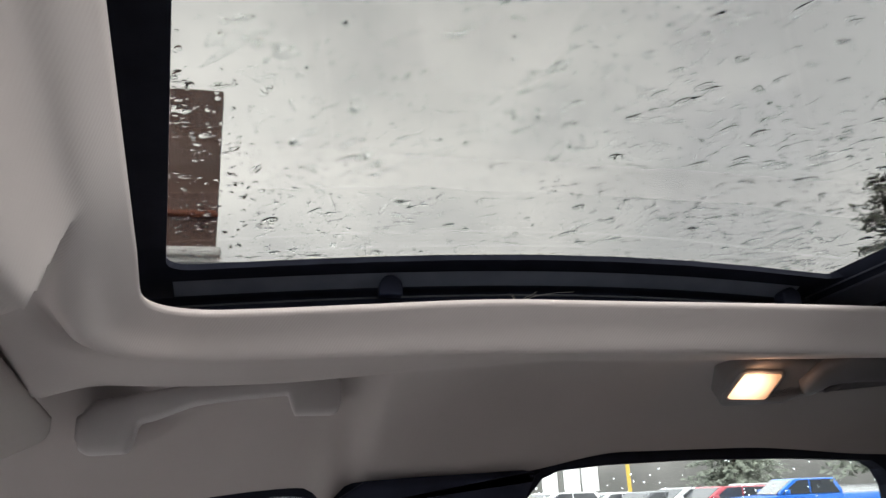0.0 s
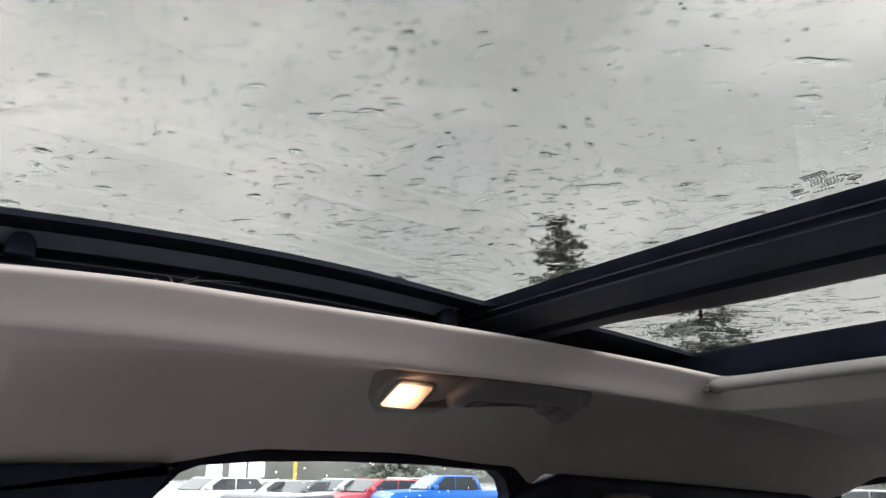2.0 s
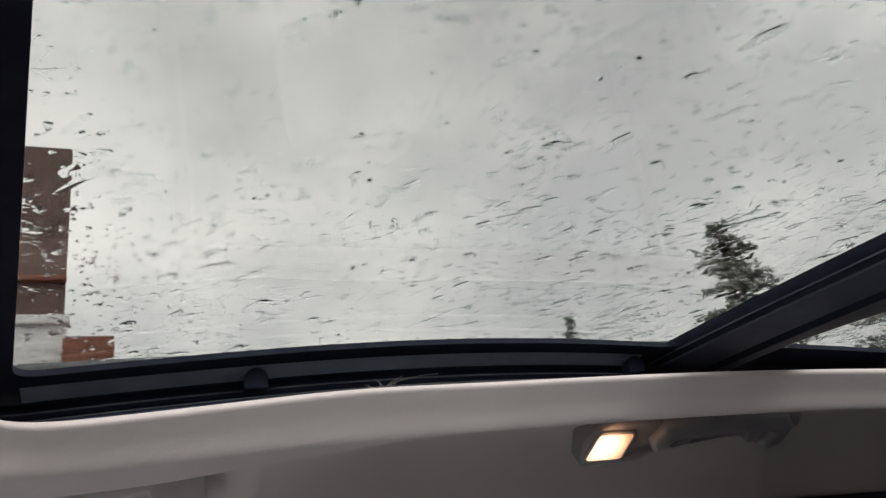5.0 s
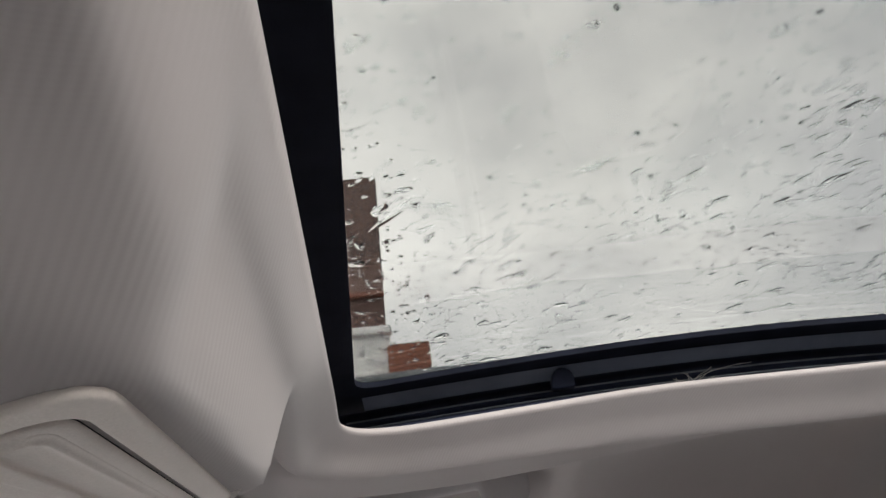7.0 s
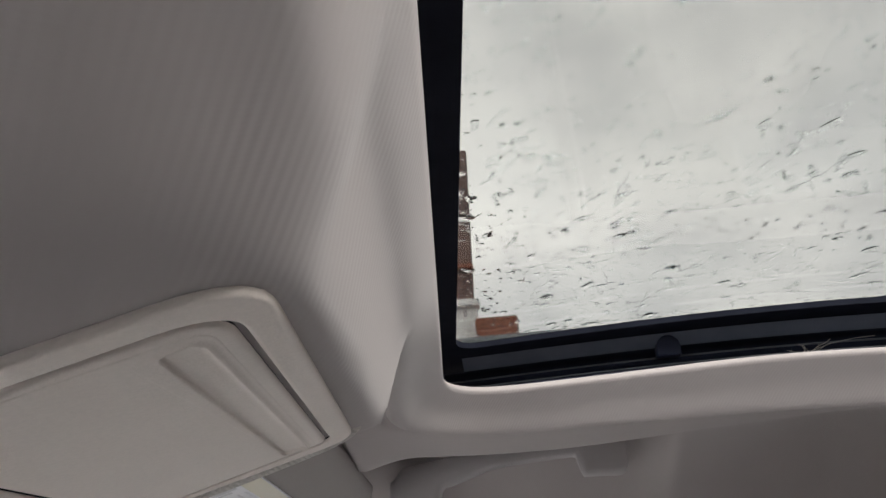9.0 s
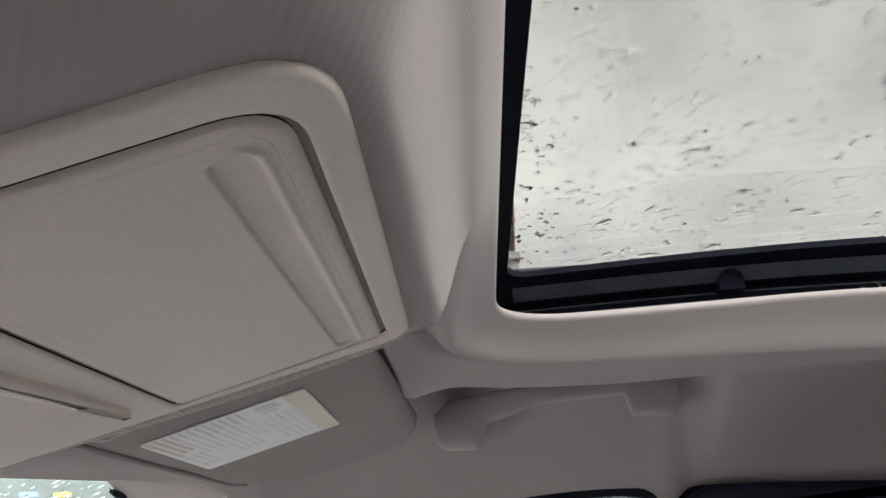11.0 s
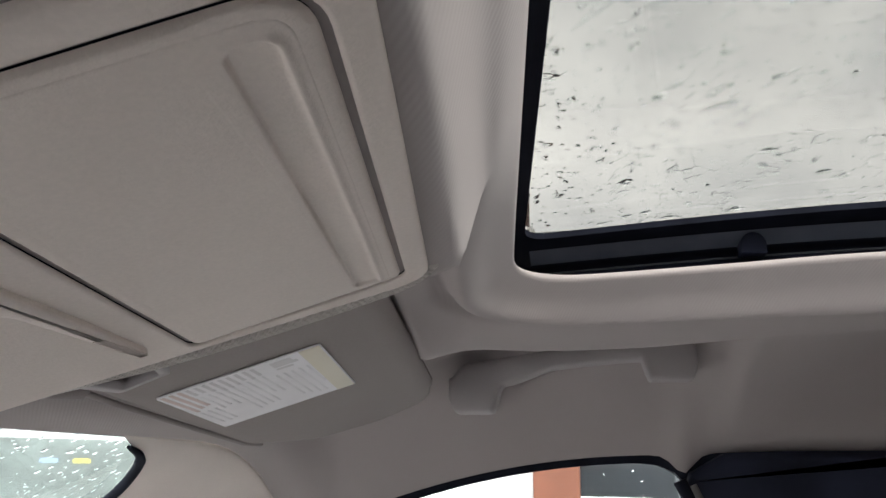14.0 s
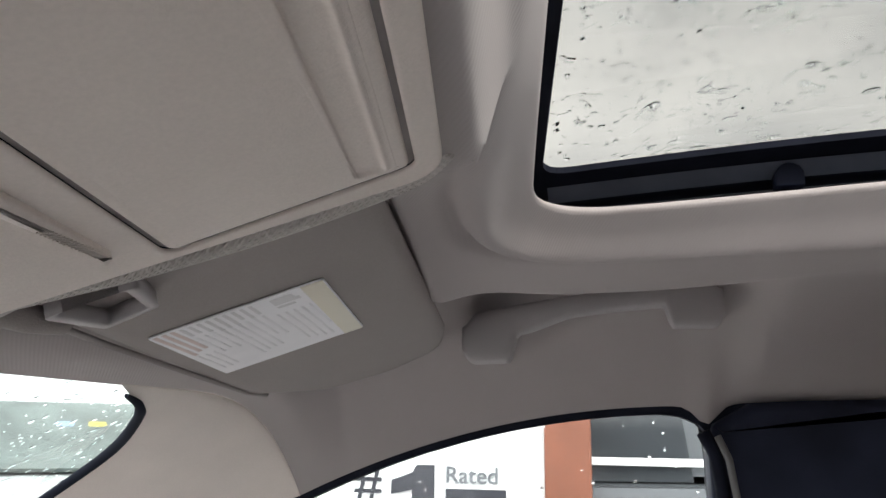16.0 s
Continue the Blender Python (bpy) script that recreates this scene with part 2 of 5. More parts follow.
def frame_ring(bm, outer, inner, z0, z1, m=None):
    """A flat frame between two outlines of the same number of points."""
    n = len(outer)
    made = []
    rows = []
    for pts, z in ((outer, z0), (outer, z1), (inner, z1), (inner, z0)):
        r = [bm.verts.new((p[0], p[1], z)) for p in pts]
        rows.append(r)
        made += r
    for a, b in zip(rows, rows[1:] + rows[:1]):
        for i in range(n):
            j = (i + 1) % n
            bm.faces.new((a[i], a[j], b[j], b[i]))
    bmesh.ops.recalc_face_normals(bm, faces=list({f for v in made for f in v.link_faces}))
    if m is not None:
        bmesh.ops.transform(bm, matrix=m, verts=made)
    return bm


def tube(bm, pts, radius, sides=8, scale=(1, 1)):
    """A round bar along a line of points; radius one number or one for each point."""
    rings = []
    n = len(pts)
    pts = [Vector(p) for p in pts]
    for i, p in enumerate(pts):
        d = (pts[min(i + 1, n - 1)] - pts[max(i - 1, 0)]).normalized()
        ref = Vector((0, 0, 1)) if abs(d.z) < 0.9 else Vector((1, 0, 0))
        u = d.cross(ref).normalized()
        v = u.cross(d)
        r = radius[i] if isinstance(radius, (list, tuple)) else radius
        rings.append([bm.verts.new(p + r * (scale[0] * math.cos(a) * u + scale[1] * math.sin(a) * v)) for a in [2 * math.pi * k / sides for k in range(sides)]])
    for a, b in zip(rings, rings[1:]):
        for i in range(sides):
            j = (i + 1) % sides
            bm.faces.new((a[i], a[j], b[j], b[i]))
    bm.faces.new(rings[0])
    bm.faces.new(rings[-1])
    return bm


def smooth(a, b, v):
    s = min(1.0, max(0.0, (v - a) / (b - a)))
    return s * s * (3 - 2 * s)


# ---- the car's roof: shapes shared by its parts ----
MID = 0.10                                   # the car's centre line
def glass_z(x, y):
    return 1.464 - 0.077 * (x - 0.3) ** 2 - 0.06 * (y - MID) ** 2


# opening in the headliner and the visible rims of the two panes
SIDE = 0.455
OPENING = round_outline([(-0.0105, 0.441), (0.13, 0.4518), (0.30, SIDE), (0.772, SIDE), (0.772, 2 * MID - SIDE), (0.0, 2 * MID - SIDE), (0.034, -0.10), (0.0362, 0.03)], [0.050, 0.1, 0.1, 0.012, 0.012, 0.035, 0.1, 0.1], 10)


def seg_dist(px, py, a, b):
    vx, vy = b[0] - a[0], b[1] - a[1]
    s = ((px - a[0]) * vx + (py - a[1]) * vy) / (vx * vx + vy * vy)
    s = min(1.0, max(0.0, s))
    return math.hypot(px - a[0] - s * vx, py - a[1] - s * vy)


def opening_dist(x, y):
    n = len(OPENING)
    return min(seg_dist(x, y, OPENING[i], OPENING[(i + 1) % n]) for i in range(n))


def window_top(x):
    dip = 0.016 * math.exp(-((x - 0.114) / 0.012) ** 2) + 0.018 * math.exp(-((x - 0.770) / 0.018) ** 2)
    if x < 0.1:
        return 1.308 - 0.67 * (0.1 - x) ** 2 - dip
    if x > 0.74:
        return 1.318 - 0.0095 * smooth(0.74, 0.82, x) - 0.054 * max(0.0, min(x, 1.5) - 0.8) + 0.040 * smooth(1.5, 1.75, x) - dip
    return 1.312 - 0.004 * (1 - smooth(0.1, 0.17, x)) + 0.018 * smooth(0.28, 0.42, x) - 0.012 * smooth(0.55, 0.74, x) - dip


def window_rim(x):
    """The window's own upper line, without the dips at the pillars."""
    return 1.312 - 0.67 * max(0.0, 0.1 - x) ** 2


CON_X, CON_Y = (-0.150, -0.0035), (-0.140, 0.0185)   # plateau that carries the overhead console, in its own turned axes
def console_z(x):
    return 1.353 + 0.33 * x


def liner_z(x, y, d=None):
    w = abs(y - MID)
    if d is None:
        d = opening_dist(x, y)
    back = smooth(0.12, 0.32, x)
    fore = 1 - smooth(0.05, 0.20, x)
    flat = 1.389 + 0.11 * max(0.0, w - 0.38) * back - 0.008 * (1 - smooth(-0.06, 0.22, x)) - 0.06 * max(0.0, x - 0.35) ** 2 * (1 - smooth(0.38, 0.50, w))
    aside = smooth(0.20, 0.30, y)
    front = max(0.0, -0.12 + 0.09 * aside - x)
    flat -= (0.46 - 0.15 * aside) * front * smooth(0, 0.06, front)
    # band round the opening: narrow ahead of it, wide along the sides and behind
    width = 0.011 + 0.021 * max(smooth(0.20, 0.36, y), smooth(0.12, 0.24, x), 1 - smooth(-0.20, -0.05, y))
    lip = 0.024 - 0.006 * (1 - smooth(0.0, 0.24, x)) * smooth(0.33, 0.42, y)
    s = d / width
    # pan that sinks outboard between the band's fold and the recess of the handle and the visor
    side = smooth(0.27, 0.40, y)
    flat += (0.0062 * math.exp(-((s - 1.16) / 0.14) ** 2) - 0.0068 * math.exp(-((s - 0.74) / 0.24) ** 2)) * side
    flat -= 0.15 * max(0.0, d - 1.35 * width) * side * (0.25 + 0.75 * fore) * (1 - smooth(0.05, 0.09, d - 1.35 * width)) * (1 - smooth(0.60, 0.80, x))
    start = 0.462 + 0.13 * min(x, 0.12) + 0.062 * back
    end = 0.645
    pocket = 1 - smooth(0.112, 0.160, x)         # recess for the front grab handle
    # recess of the handle and the visor, behind the pan's round corner
    u, v = -0.058 - 0.11 * (y - 0.34) - x, w - start
    beyond = math.hypot(max(u + 0.060, 0.0), max(v + 0.060, 0.0)) - 0.060
    recess = smooth(0.0, 0.007, beyond) * smooth(0.25, 0.30, y) * smooth(-0.235, -0.20, x) * pocket
    z = flat + (0.013 + 0.021 * smooth(-0.02, 0.015, v)) * recess
    if w > start:
        q = min(1.0, (w - start) / (end - start))
        z -= (z - window_top(x)) * q ** (1.6 + 1.0 * pocket + 0.6 * smooth(0.62, 0.9, x))
    z += lip * max(0.0, 1 - s) ** 1.5
    # mound under the overhead console: level margin, then a flank up to the band
    lx, ly = 0.9925 * x + 0.1219 * (y - 0.2), -0.1219 * x + 0.9925 * (y - 0.2)
    if lx > -0.10 and ly < -0.05:                # wide round corner beside the opening
        ox, oy = max(0.0, lx - CON_X[1] + 0.030), max(0.0, CON_Y[0] + 0.030 - ly)
        reach = math.hypot(ox, oy)
        far = 0.0105 + 0.0695 * (oy / reach) ** 2 if reach > 0 else 1.0
        k = 1 - smooth(0.0, 1.0, max(0.0, reach - 0.030) / far)
    else:
        ox = max(CON_X[0] - lx, lx - CON_X[1])
        oy = max(CON_Y[0] - ly, ly - CON_Y[1] - 1.1 * max(0.0, ox))
        rx, ry = max(ox, 0) / (0.0105 if lx > CON_X[1] else 0.08), max(oy, 0) / (0.015 if ly > CON_Y[1] else 0.080)
        k = 1 - smooth(0.0, 1.0, math.hypot(rx, ry))
    k *= smooth(0.0, 0.012, d)
    target = console_z(min(lx, CON_X[1])) - 0.0018
    return z + (min(target, z) - z) * k


# ---- headliner ----
def build_headliner():
    bm = bmesh.new()
    ring = []
    n = len(OPENING)
    for i in range(n):
        a, b = Vector(OPENING[i]), Vector(OPENING[(i + 1) % n])
        m = max(1, int((b - a).length / 0.004))
        ring += [a + (b - a) * (k / m) for k in range(m)]
    x0, x1, y0, y1 = -0.262, 2.30, 2 * MID - 0.745, 0.745
    c = Vector((0.36, MID))
    rows = []
    steps = 70
    for p in ring:
        d = (p - c)
        ts = []
        if abs(d.x) > 1e-9:
            ts += [((x1 if d.x > 0 else x0) - c.x) / d.x]
        if abs(d.y) > 1e-9:
            ts += [((y1 if d.y > 0 else y0) - c.y) / d.y]
        o = c + d * min(ts)
        row = []
        for k in range(steps + 1):
            s = (k / steps)
            s = 0.35 * s + 0.65 * s ** 2.2
            q = p + (o - p) * s
            row.append((q.x, q.y, liner_z(q.x, q.y)))
        rows.append(row)
    rows.append(rows[0])
    vs = []
    for row in rows[:-1]:
        first, second = Vector(row[0]), Vector(row[min(6, len(row) - 1)])
        out = Vector((second.x - first.x, second.y - first.y, 0)).normalized()
        up = [bm.verts.new((first.x + out.x * o, first.y + out.y * o, first.z + h)) for o, h in ((0.008, 0.0045), (0.0025, 0.0035), (0.0004, 0.0016))]
        vs.append(up + [bm.verts.new(q) for q in row])
    vs.append(vs[0])
    for a, b in zip(vs, vs[1:]):
        for i in range(len(a) - 1):
            bm.faces.new((a[i], b[i], b[i + 1], a[i + 1]))
    bmesh.ops.recalc_face_normals(bm, faces=bm.faces[:])
    return part("ceiling", bm, M_LINER)


headliner = tagged(build_headliner(), "beige knitted cloth headliner with a wide roof opening", "headliner", kind="structure")

def subdivided(outline, step):
    out = []
    for i in range(len(outline)):
        a, b = Vector(outline[i]), Vector(outline[(i + 1) % len(outline)])
        m = max(1, int((b - a).length / step))
        out += [a + (b - a) * (k / m) for k in range(m)]
    return out


# outer roof skin that shuts out the sky above the headliner
bm = bmesh.new()
hole = subdivided([(-0.045, 0.56), (-0.045, 2 * MID - 0.56), (0.83, 2 * MID - 0.56), (0.83, 0.56)], 0.05)
outs = []
for p in hole:
    dx, dy = p[0] - 0.39, p[1] - MID
    k = min(((2.4 if dx > 0 else 0.69) / abs(dx)) if abs(dx) > 1e-6 else 1e9, 0.71 / abs(dy) if abs(dy) > 1e-6 else 1e9)
    outs.append((0.39 + dx * k, MID + dy * k))
frame_ring(bm, outs, hole, 0.0, 0.008)
for v in bm.verts:
    v.co.z += 1.474 - 0.04 * (min(v.co.x, 0.8) - 0.3) ** 2 - 0.05 * (v.co.y - MID) ** 2 - 0.25 * max(0.0, -0.06 - v.co.x) - 0.034 * smooth(0.55, 0.83, v.co.x)
part("roof_skin", bm, M_BODY)
tagged(bpy.data.objects["roof_skin"], "dark painted steel roof of the car", "car roof", kind="structure")

# ---- sunroof: rails, cross beam, rims and panes ----
sunroof = thing("sunroof", "black panoramic sunroof frame with two tinted panes", "sunroof")
FAR, NEAR = 0.498, 2 * MID - 0.498            # rims of the panes, both sides
def bow(x):
    """Inward bow of the long rims and rails."""
    f = min(1.0, max(0.0, (x + 0.006) / 0.503))
    return 0.021 * math.sin(math.pi * f ** 1.1)


LONG = [0.06, 0.12, 0.18, 0.24, 0.30, 0.36, 0.42, 0.46]
PANE_FRONT = round_outline([(-0.008, FAR)] + [(x, FAR - bow(x)) for x in LONG] + [(0.497, FAR - bow(0.49)), (0.497, NEAR + bow(0.49))] + [(x, NEAR + bow(x)) for x in reversed(LONG)] + [(-0.008, NEAR), (0.047, 0.04)], [0.016] + [0.02] * 8 + [0.012, 0.012] + [0.02] * 8 + [0.016, 0.3], 6)
PANE_REAR = round_outline([(0.602, FAR - 0.004), (0.785, FAR), (0.785, NEAR), (0.602, NEAR + 0.004), (0.628, -0.15), (0.628, 0.35)], [0.008, 0.012, 0.012, 0.008, 0.1, 0.1], 8)


def follow_roof(bm, base=0.0):
    for v in bm.verts:
        v.co.z += glass_z(v.co.x, v.co.y) + base


def outline_frame(name, inner, lo, hi, z0, z1, mat):
    """A black printed rim from a pane's visible edge outwards to a rectangle."""
    bm = bmesh.new()
    ins = subdivided(inner, 0.02)
    c = Vector(((lo[0] + hi[0]) / 2, (lo[1] + hi[1]) / 2))
    outs = []
    for p in ins:
        d = p - c
        ts = [((hi[0] if d.x > 0 else lo[0]) - c.x) / d.x if abs(d.x) > 1e-9 else 1e9, ((hi[1] if d.y > 0 else lo[1]) - c.y) / d.y if abs(d.y) > 1e-9 else 1e9]
        outs.append(c + d * min(ts))
    frame_ring(bm, outs, ins, z0, z1)
    follow_roof(bm)
    return part(name, bm, mat, sunroof, smooth=False)


outline_frame("front_rim", PANE_FRONT, (-0.06, NEAR - 0.06), (0.56, FAR + 0.06), -0.005, -0.001, M_RUBBER)
outline_frame("rear_rim", PANE_REAR, (0.562, NEAR - 0.06), (0.86, FAR + 0.06), -0.005, -0.001, M_RUBBER)


def sweep_x(name, profile, x0, x1, mat, label="", steps=60, mirror=False):
    """A rail along the car: profile points (y, drop below the glass)."""
    bm = bmesh.new()
    rows = []
    for k in range(steps + 1):
        x = x0 + (x1 - x0) * k / steps
        k_ = bow(x)
        rows.append([(x, (2 * MID - y + k_) if mirror else y - k_, glass_z(x, 0.5) - dz) for y, dz in profile])
    grid(bm, rows)
    bmesh.ops.recalc_face_normals(bm, faces=bm.faces[:])
    return part(name, bm, mat, sunroof, label)


for mirror in (False, True):
    sweep_x("guide_rail", [(0.519, 0.0060), (0.526, 0.0088), (0.532, 0.0112), (0.534, 0.0126)], -0.006, 0.478, M_GUIDE, "satin grey guide rail", mirror=mirror)
    sweep_x("channel", [(0.534, 0.0127), (0.545, 0.0135), (0.545, 0.0195), (0.535, 0.0197), (0.533, 0.0215), (0.541, 0.0220), (0.541, 0.0265), (0.526, 0.0268), (0.524, 0.0290), (0.512, 0.031), (0.505, 0.045), (0.505, 0.052)], -0.04, 0.84, M_BLACK, mirror=mirror)
    sweep_x("rail_lip", [(0.5345, 0.0192), (0.5325, 0.0196), (0.5325, 0.0202), (0.5345, 0.0206)], -0.02, 0.55, M_LIP, mirror=mirror)
    sweep_x("rail_lip", [(0.5255, 0.0264), (0.5235, 0.0268), (0.5235, 0.0274), (0.5255, 0.0278)], -0.02, 0.55, M_LIP, mirror=mirror)

# front wall of the well
bm = bmesh.new()
rows = []
for k in range(41):
    y = NEAR - 0.04 + (FAR - NEAR + 0.08) * k / 40
    rows.append([(-0.05, y, glass_z(0, y) - 0.004), (-0.05, y, glass_z(0, y) - 0.03), (-0.04, y, glass_z(0, y) - 0.06)])
grid(bm, rows)
part("front_wall", bm, M_BLACK, sunroof)

# half-round clips on the rail
for x in (0.14, 0.468):
    bm = bmesh.new()
    out = [(math.cos(a) * 0.0080, math.sin(a) * 0.0080) for a in [math.pi * k / 24 for k in range(25)]]
    plate(bm, [(p[0], p[1]) for p in out] + [(-0.0080, -0.006), (0.0080, -0.006)], 0, 0.012, 0.0004, pose(x, 0.531 - bow(x), glass_z(x, 0.5) - 0.0155, 90, 0, 0))
    part("rail_clip", bm, M_BLACK, sunroof)


# cross beam between the panes
def beam_section(y):
    prof = [(0.494, -0.001), (0.497, 0.006), (0.503, 0.0075), (0.505, 0.011), (0.510, 0.0110), (0.513, 0.0125), (0.552, 0.0150), (0.555, 0.0175), (0.561, 0.018), (0.588, 0.0170), (0.597, 0.0155), (0.600, 0.0135), (0.610, 0.004), (0.612, -0.001)]
    e = 0.014 - 0.026 * smooth(0.20, 0.37, abs(y - MID))
    prof = [(x + e * smooth(0.562, 0.60, x), dz) for x, dz in prof]
    return [(x, y, glass_z(x, y) - dz) for x, dz in prof]


def beam_strip(name, a, b, mat):
    bm = bmesh.new()
    grid(bm, [beam_section(NEAR - 0.05 + (FAR - NEAR + 0.09) * k / 50)[a:b] for k in range(51)])
    bmesh.ops.recalc_face_normals(bm, faces=bm.faces[:])
    return part(name, bm, mat, beam)


beam = new("cross_beam")
beam.parent = sunroof
beam_strip("front_seal", 0, 4, M_RUBBER)
beam_strip("upper_face", 3, 7, M_RAIL)
beam_strip("groove", 6, 9, M_RUBBER)
beam_strip("lower_face", 8, 12, M_BEAM_REFLECT)
beam_strip("rear_seal", 11, 14, M_RUBBER)
for x, dz, r in ((0.4995, 0.0072, 0.0007), (0.5075, 0.0112, 0.0011)):   # raised beads along the seal
    bm = bmesh.new()
    tube(bm, [(x, y, glass_z(x, y) - dz) for y in [NEAR - 0.05 + (FAR - NEAR + 0.09) * k / 50 for k in range(51)]], r, 8)
    part("seal_bead", bm, M_RAIL, beam)

# rear well behind the second pane
bm = bmesh.new()
rows = []
for k in range(41):
    y = NEAR - 0.04 + (FAR - NEAR + 0.08) * k / 40
    rows.append([(x, y, glass_z(x, y) - dz) for x, dz in ((0.783, 0.004), (0.795, 0.010), (0.80, 0.022), (0.808, 0.024), (0.812, 0.040), (0.80, 0.044))])
grid(bm, rows)
part("rear_wall", bm, M_BLACK, sunroof)


def pane(name, x0, x1, label):
    ob = new(name)
    ob.parent = sunroof
    tagged(ob, label)
    # Glass split in two sheets so that only the inner dims incoming light.
    for ply, h, mat in (("inner_dimmer", 0.0, M_ROOF_DIMMER), ("outer_ply", 0.004, M_ROOF_GLASS)):
        bm = bmesh.new()
        grid(bm, [[(x0 + (x1 - x0) * i / 30, NEAR - 0.04 + (FAR - NEAR + 0.08) * j / 40, glass_z(x0 + (x1 - x0) * i / 30, NEAR - 0.04 + (FAR - NEAR + 0.08) * j / 40) + h) for j in range(41)] for i in range(31)])
        p = part(ply, bm, mat, ob)
        p.visible_shadow = ply == "inner_dimmer"
    return ob


pane("front_pane", -0.045, 0.53, "large tinted front roof pane wet with rain")
pane("rear_pane", 0.585, 0.82, "narrow tinted rear roof pane wet with rain")

# ---- roller shade bar at the end of the opening ----
shade = thing("roller_shade", "folded beige roller shade bar behind the rear pane", "roller shade")
bm = bmesh.new()
rows = []
for k in range(41):
    y = 0.462 - (0.462 - (2 * MID - 0.462)) * k / 40
    z = glass_z(0.757, y) - 0.046
    rows.append([(0.757 + dx, y, z + dz) for dx, dz in ((0.010, 0.007), (0.0, 0.008), (-0.007, 0.006), (-0.0095, 0.002), (-0.008, -0.002), (-0.002, -0.0045), (0.008, -0.004), (0.012, 0.0), (0.010, 0.007))])
grid(bm, rows)
bm.verts.ensure_lookup_table()
bm.faces.new([bm.verts[i] for i in range(8)])
bm.faces.new([bm.verts[40 * 9 + i] for i in range(8)])
bmesh.ops.recalc_face_normals(bm, faces=bm.faces[:])
part("pull_bar", bm, M_SHADE, shade)
for yy in (0.4625, 2 * MID - 0.4625):
    bm = bmesh.new()
    zz = glass_z(0.757, yy) - 0.0445
    box(bm, (0.748, yy - 0.004, zz - 0.006), (0.770, yy + 0.004, zz + 0.0065), 0.0015)
    part("end_cap", bm, M_TRIM_DARK, shade, "dark end cap")

# ---- overhead console ----
CM = Matrix.Translation((0, 0.2, 1.352)) @ pose(0, 0, 0, 0, 0, 7) @ pose(0, 0, 0, 0, -18.3, 0)
console = thing("overhead_console", "beige moulded overhead console with a closed storage lid", "overhead console")
def grow(outline, d):
    pts = [Vector(p) for p in outline]
    n = len(pts)
    out = []
    for i in range(n):
        t = (pts[(i + 1) % n] - pts[i - 1]).normalized()
        out.append(pts[i] + Vector((t.y, -t.x)) * d)
    return out


LID = round_outline([(-0.0785, 0.0078), (-0.0695, -0.1222), (-0.0142, -0.1225), (-0.0188, 0.0036)], [0.003, 0.006, 0.009, 0.003], 8)
BEZEL = round_outline([(-0.150, 0.0120), (-0.150, -0.131), (-0.0066, -0.1315), (-0.0112, 0.0150)], [0.01, 0.01, 0.014, 0.012], 8)
bm = bmesh.new()
gap = grow(LID, 0.0014)
rows = []
for pts, z in ((BEZEL, 0.012), (BEZEL, -0.0010), (grow(BEZEL, -0.0003), -0.0017), (grow(BEZEL, -0.0009), -0.0021), (grow(BEZEL, -0.0014), -0.0022), (grow(BEZEL, -0.0020), -0.0022), (grow(LID, 0.0024), -0.0022), (grow(LID, 0.0018), -0.0021), (gap, -0.0017), (gap, -0.0012)):
    rows.append([Vector((p[0], p[1], z)) for p in pts])
vs = [[bm.verts.new(CM @ p) for p in r] for r in rows]
for a, b in zip(vs, vs[1:]):
    for i in range(len(a)):
        j = (i + 1) % len(a)
        bm.faces.new((a[i], a[j], b[j], b[i]))
bmesh.ops.recalc_face_normals(bm, faces=bm.faces[:])
part("bezel", bm, M_TRIM, console)
# Black skirt that puts the lid gap's shade into the colour.
bm = bmesh.new()
skirt = [[bm.verts.new(CM @ Vector((p[0], p[1], z))) for p in pts] for pts, z in ((grow(LID, 0.0015), -0.0013), (grow(LID, 0.0015), 0.0030), (grow(LID, -0.0001), 0.0030), (grow(LID, -0.0001), -0.0011))]
for a, b in zip(skirt, skirt[1:]):
    for i in range(len(a)):
        j = (i + 1) % len(a)
        bm.faces.new((a[i], a[j], b[j], b[i]))
part("well", bm, M_RUBBER, console, "black skirt standing for the shade in the gap around the lid")


# lid with a long finger recess pressed into its rear side
GRIP = [(-0.0272, -0.116), (-0.0195, -0.116), (-0.0240, 0.0005), (-0.0315, 0.0005)]
def grip_depth(x, y):
    """Flat tongue-shaped recess with a round near end and a raised rim on its rear side."""
    t = (y + 0.116) / 0.1165
    a = GRIP[0][0] + (GRIP[3][0] - GRIP[0][0]) * t
    b = GRIP[1][0] + (GRIP[2][0] - GRIP[1][0]) * t
    half = (b - a) / 2
    u = x - (a + b) / 2
    r = 0.0032 if y < -0.05 else 0.0018
    cy = -0.0578
    qx, qy = abs(u) - (half - r), abs(y - cy) - (0.0582 - r)
    sdf = math.hypot(max(qx, 0), max(qy, 0)) + min(max(qx, qy), 0) - r
    sunk = 0.0010 * smooth(0.0, 0.0008, -sdf) * (1 - 0.55 * smooth(-half, half, u))
    side = max(smooth(0.1, 0.7, u / half), 1 - smooth(-0.1175, -0.1125, y))
    return sunk - 0.0006 * math.exp(-(sdf / 0.0009) ** 2) * side


bm = bmesh.new()
ny = 240
rows = [-0.1225 + 0.1305 * j / ny for j in range(ny + 1)]
xs0 = sorted({-0.0835 + 0.070 * k / 60 for k in range(61)} | {-0.034 + 0.018 * k / 66 for k in range(67)})
inner = grow(LID, -0.0022)
def inside(outline, x, y):
    hit = False
    n = len(outline)
    for i in range(n):
        (x1, y1), (x2, y2) = outline[i], outline[(i + 1) % n]
        if (y1 > y) != (y2 > y) and x < (x2 - x1) * (y - y1) / (y2 - y1) + x1:
            hit = not hit
    return hit


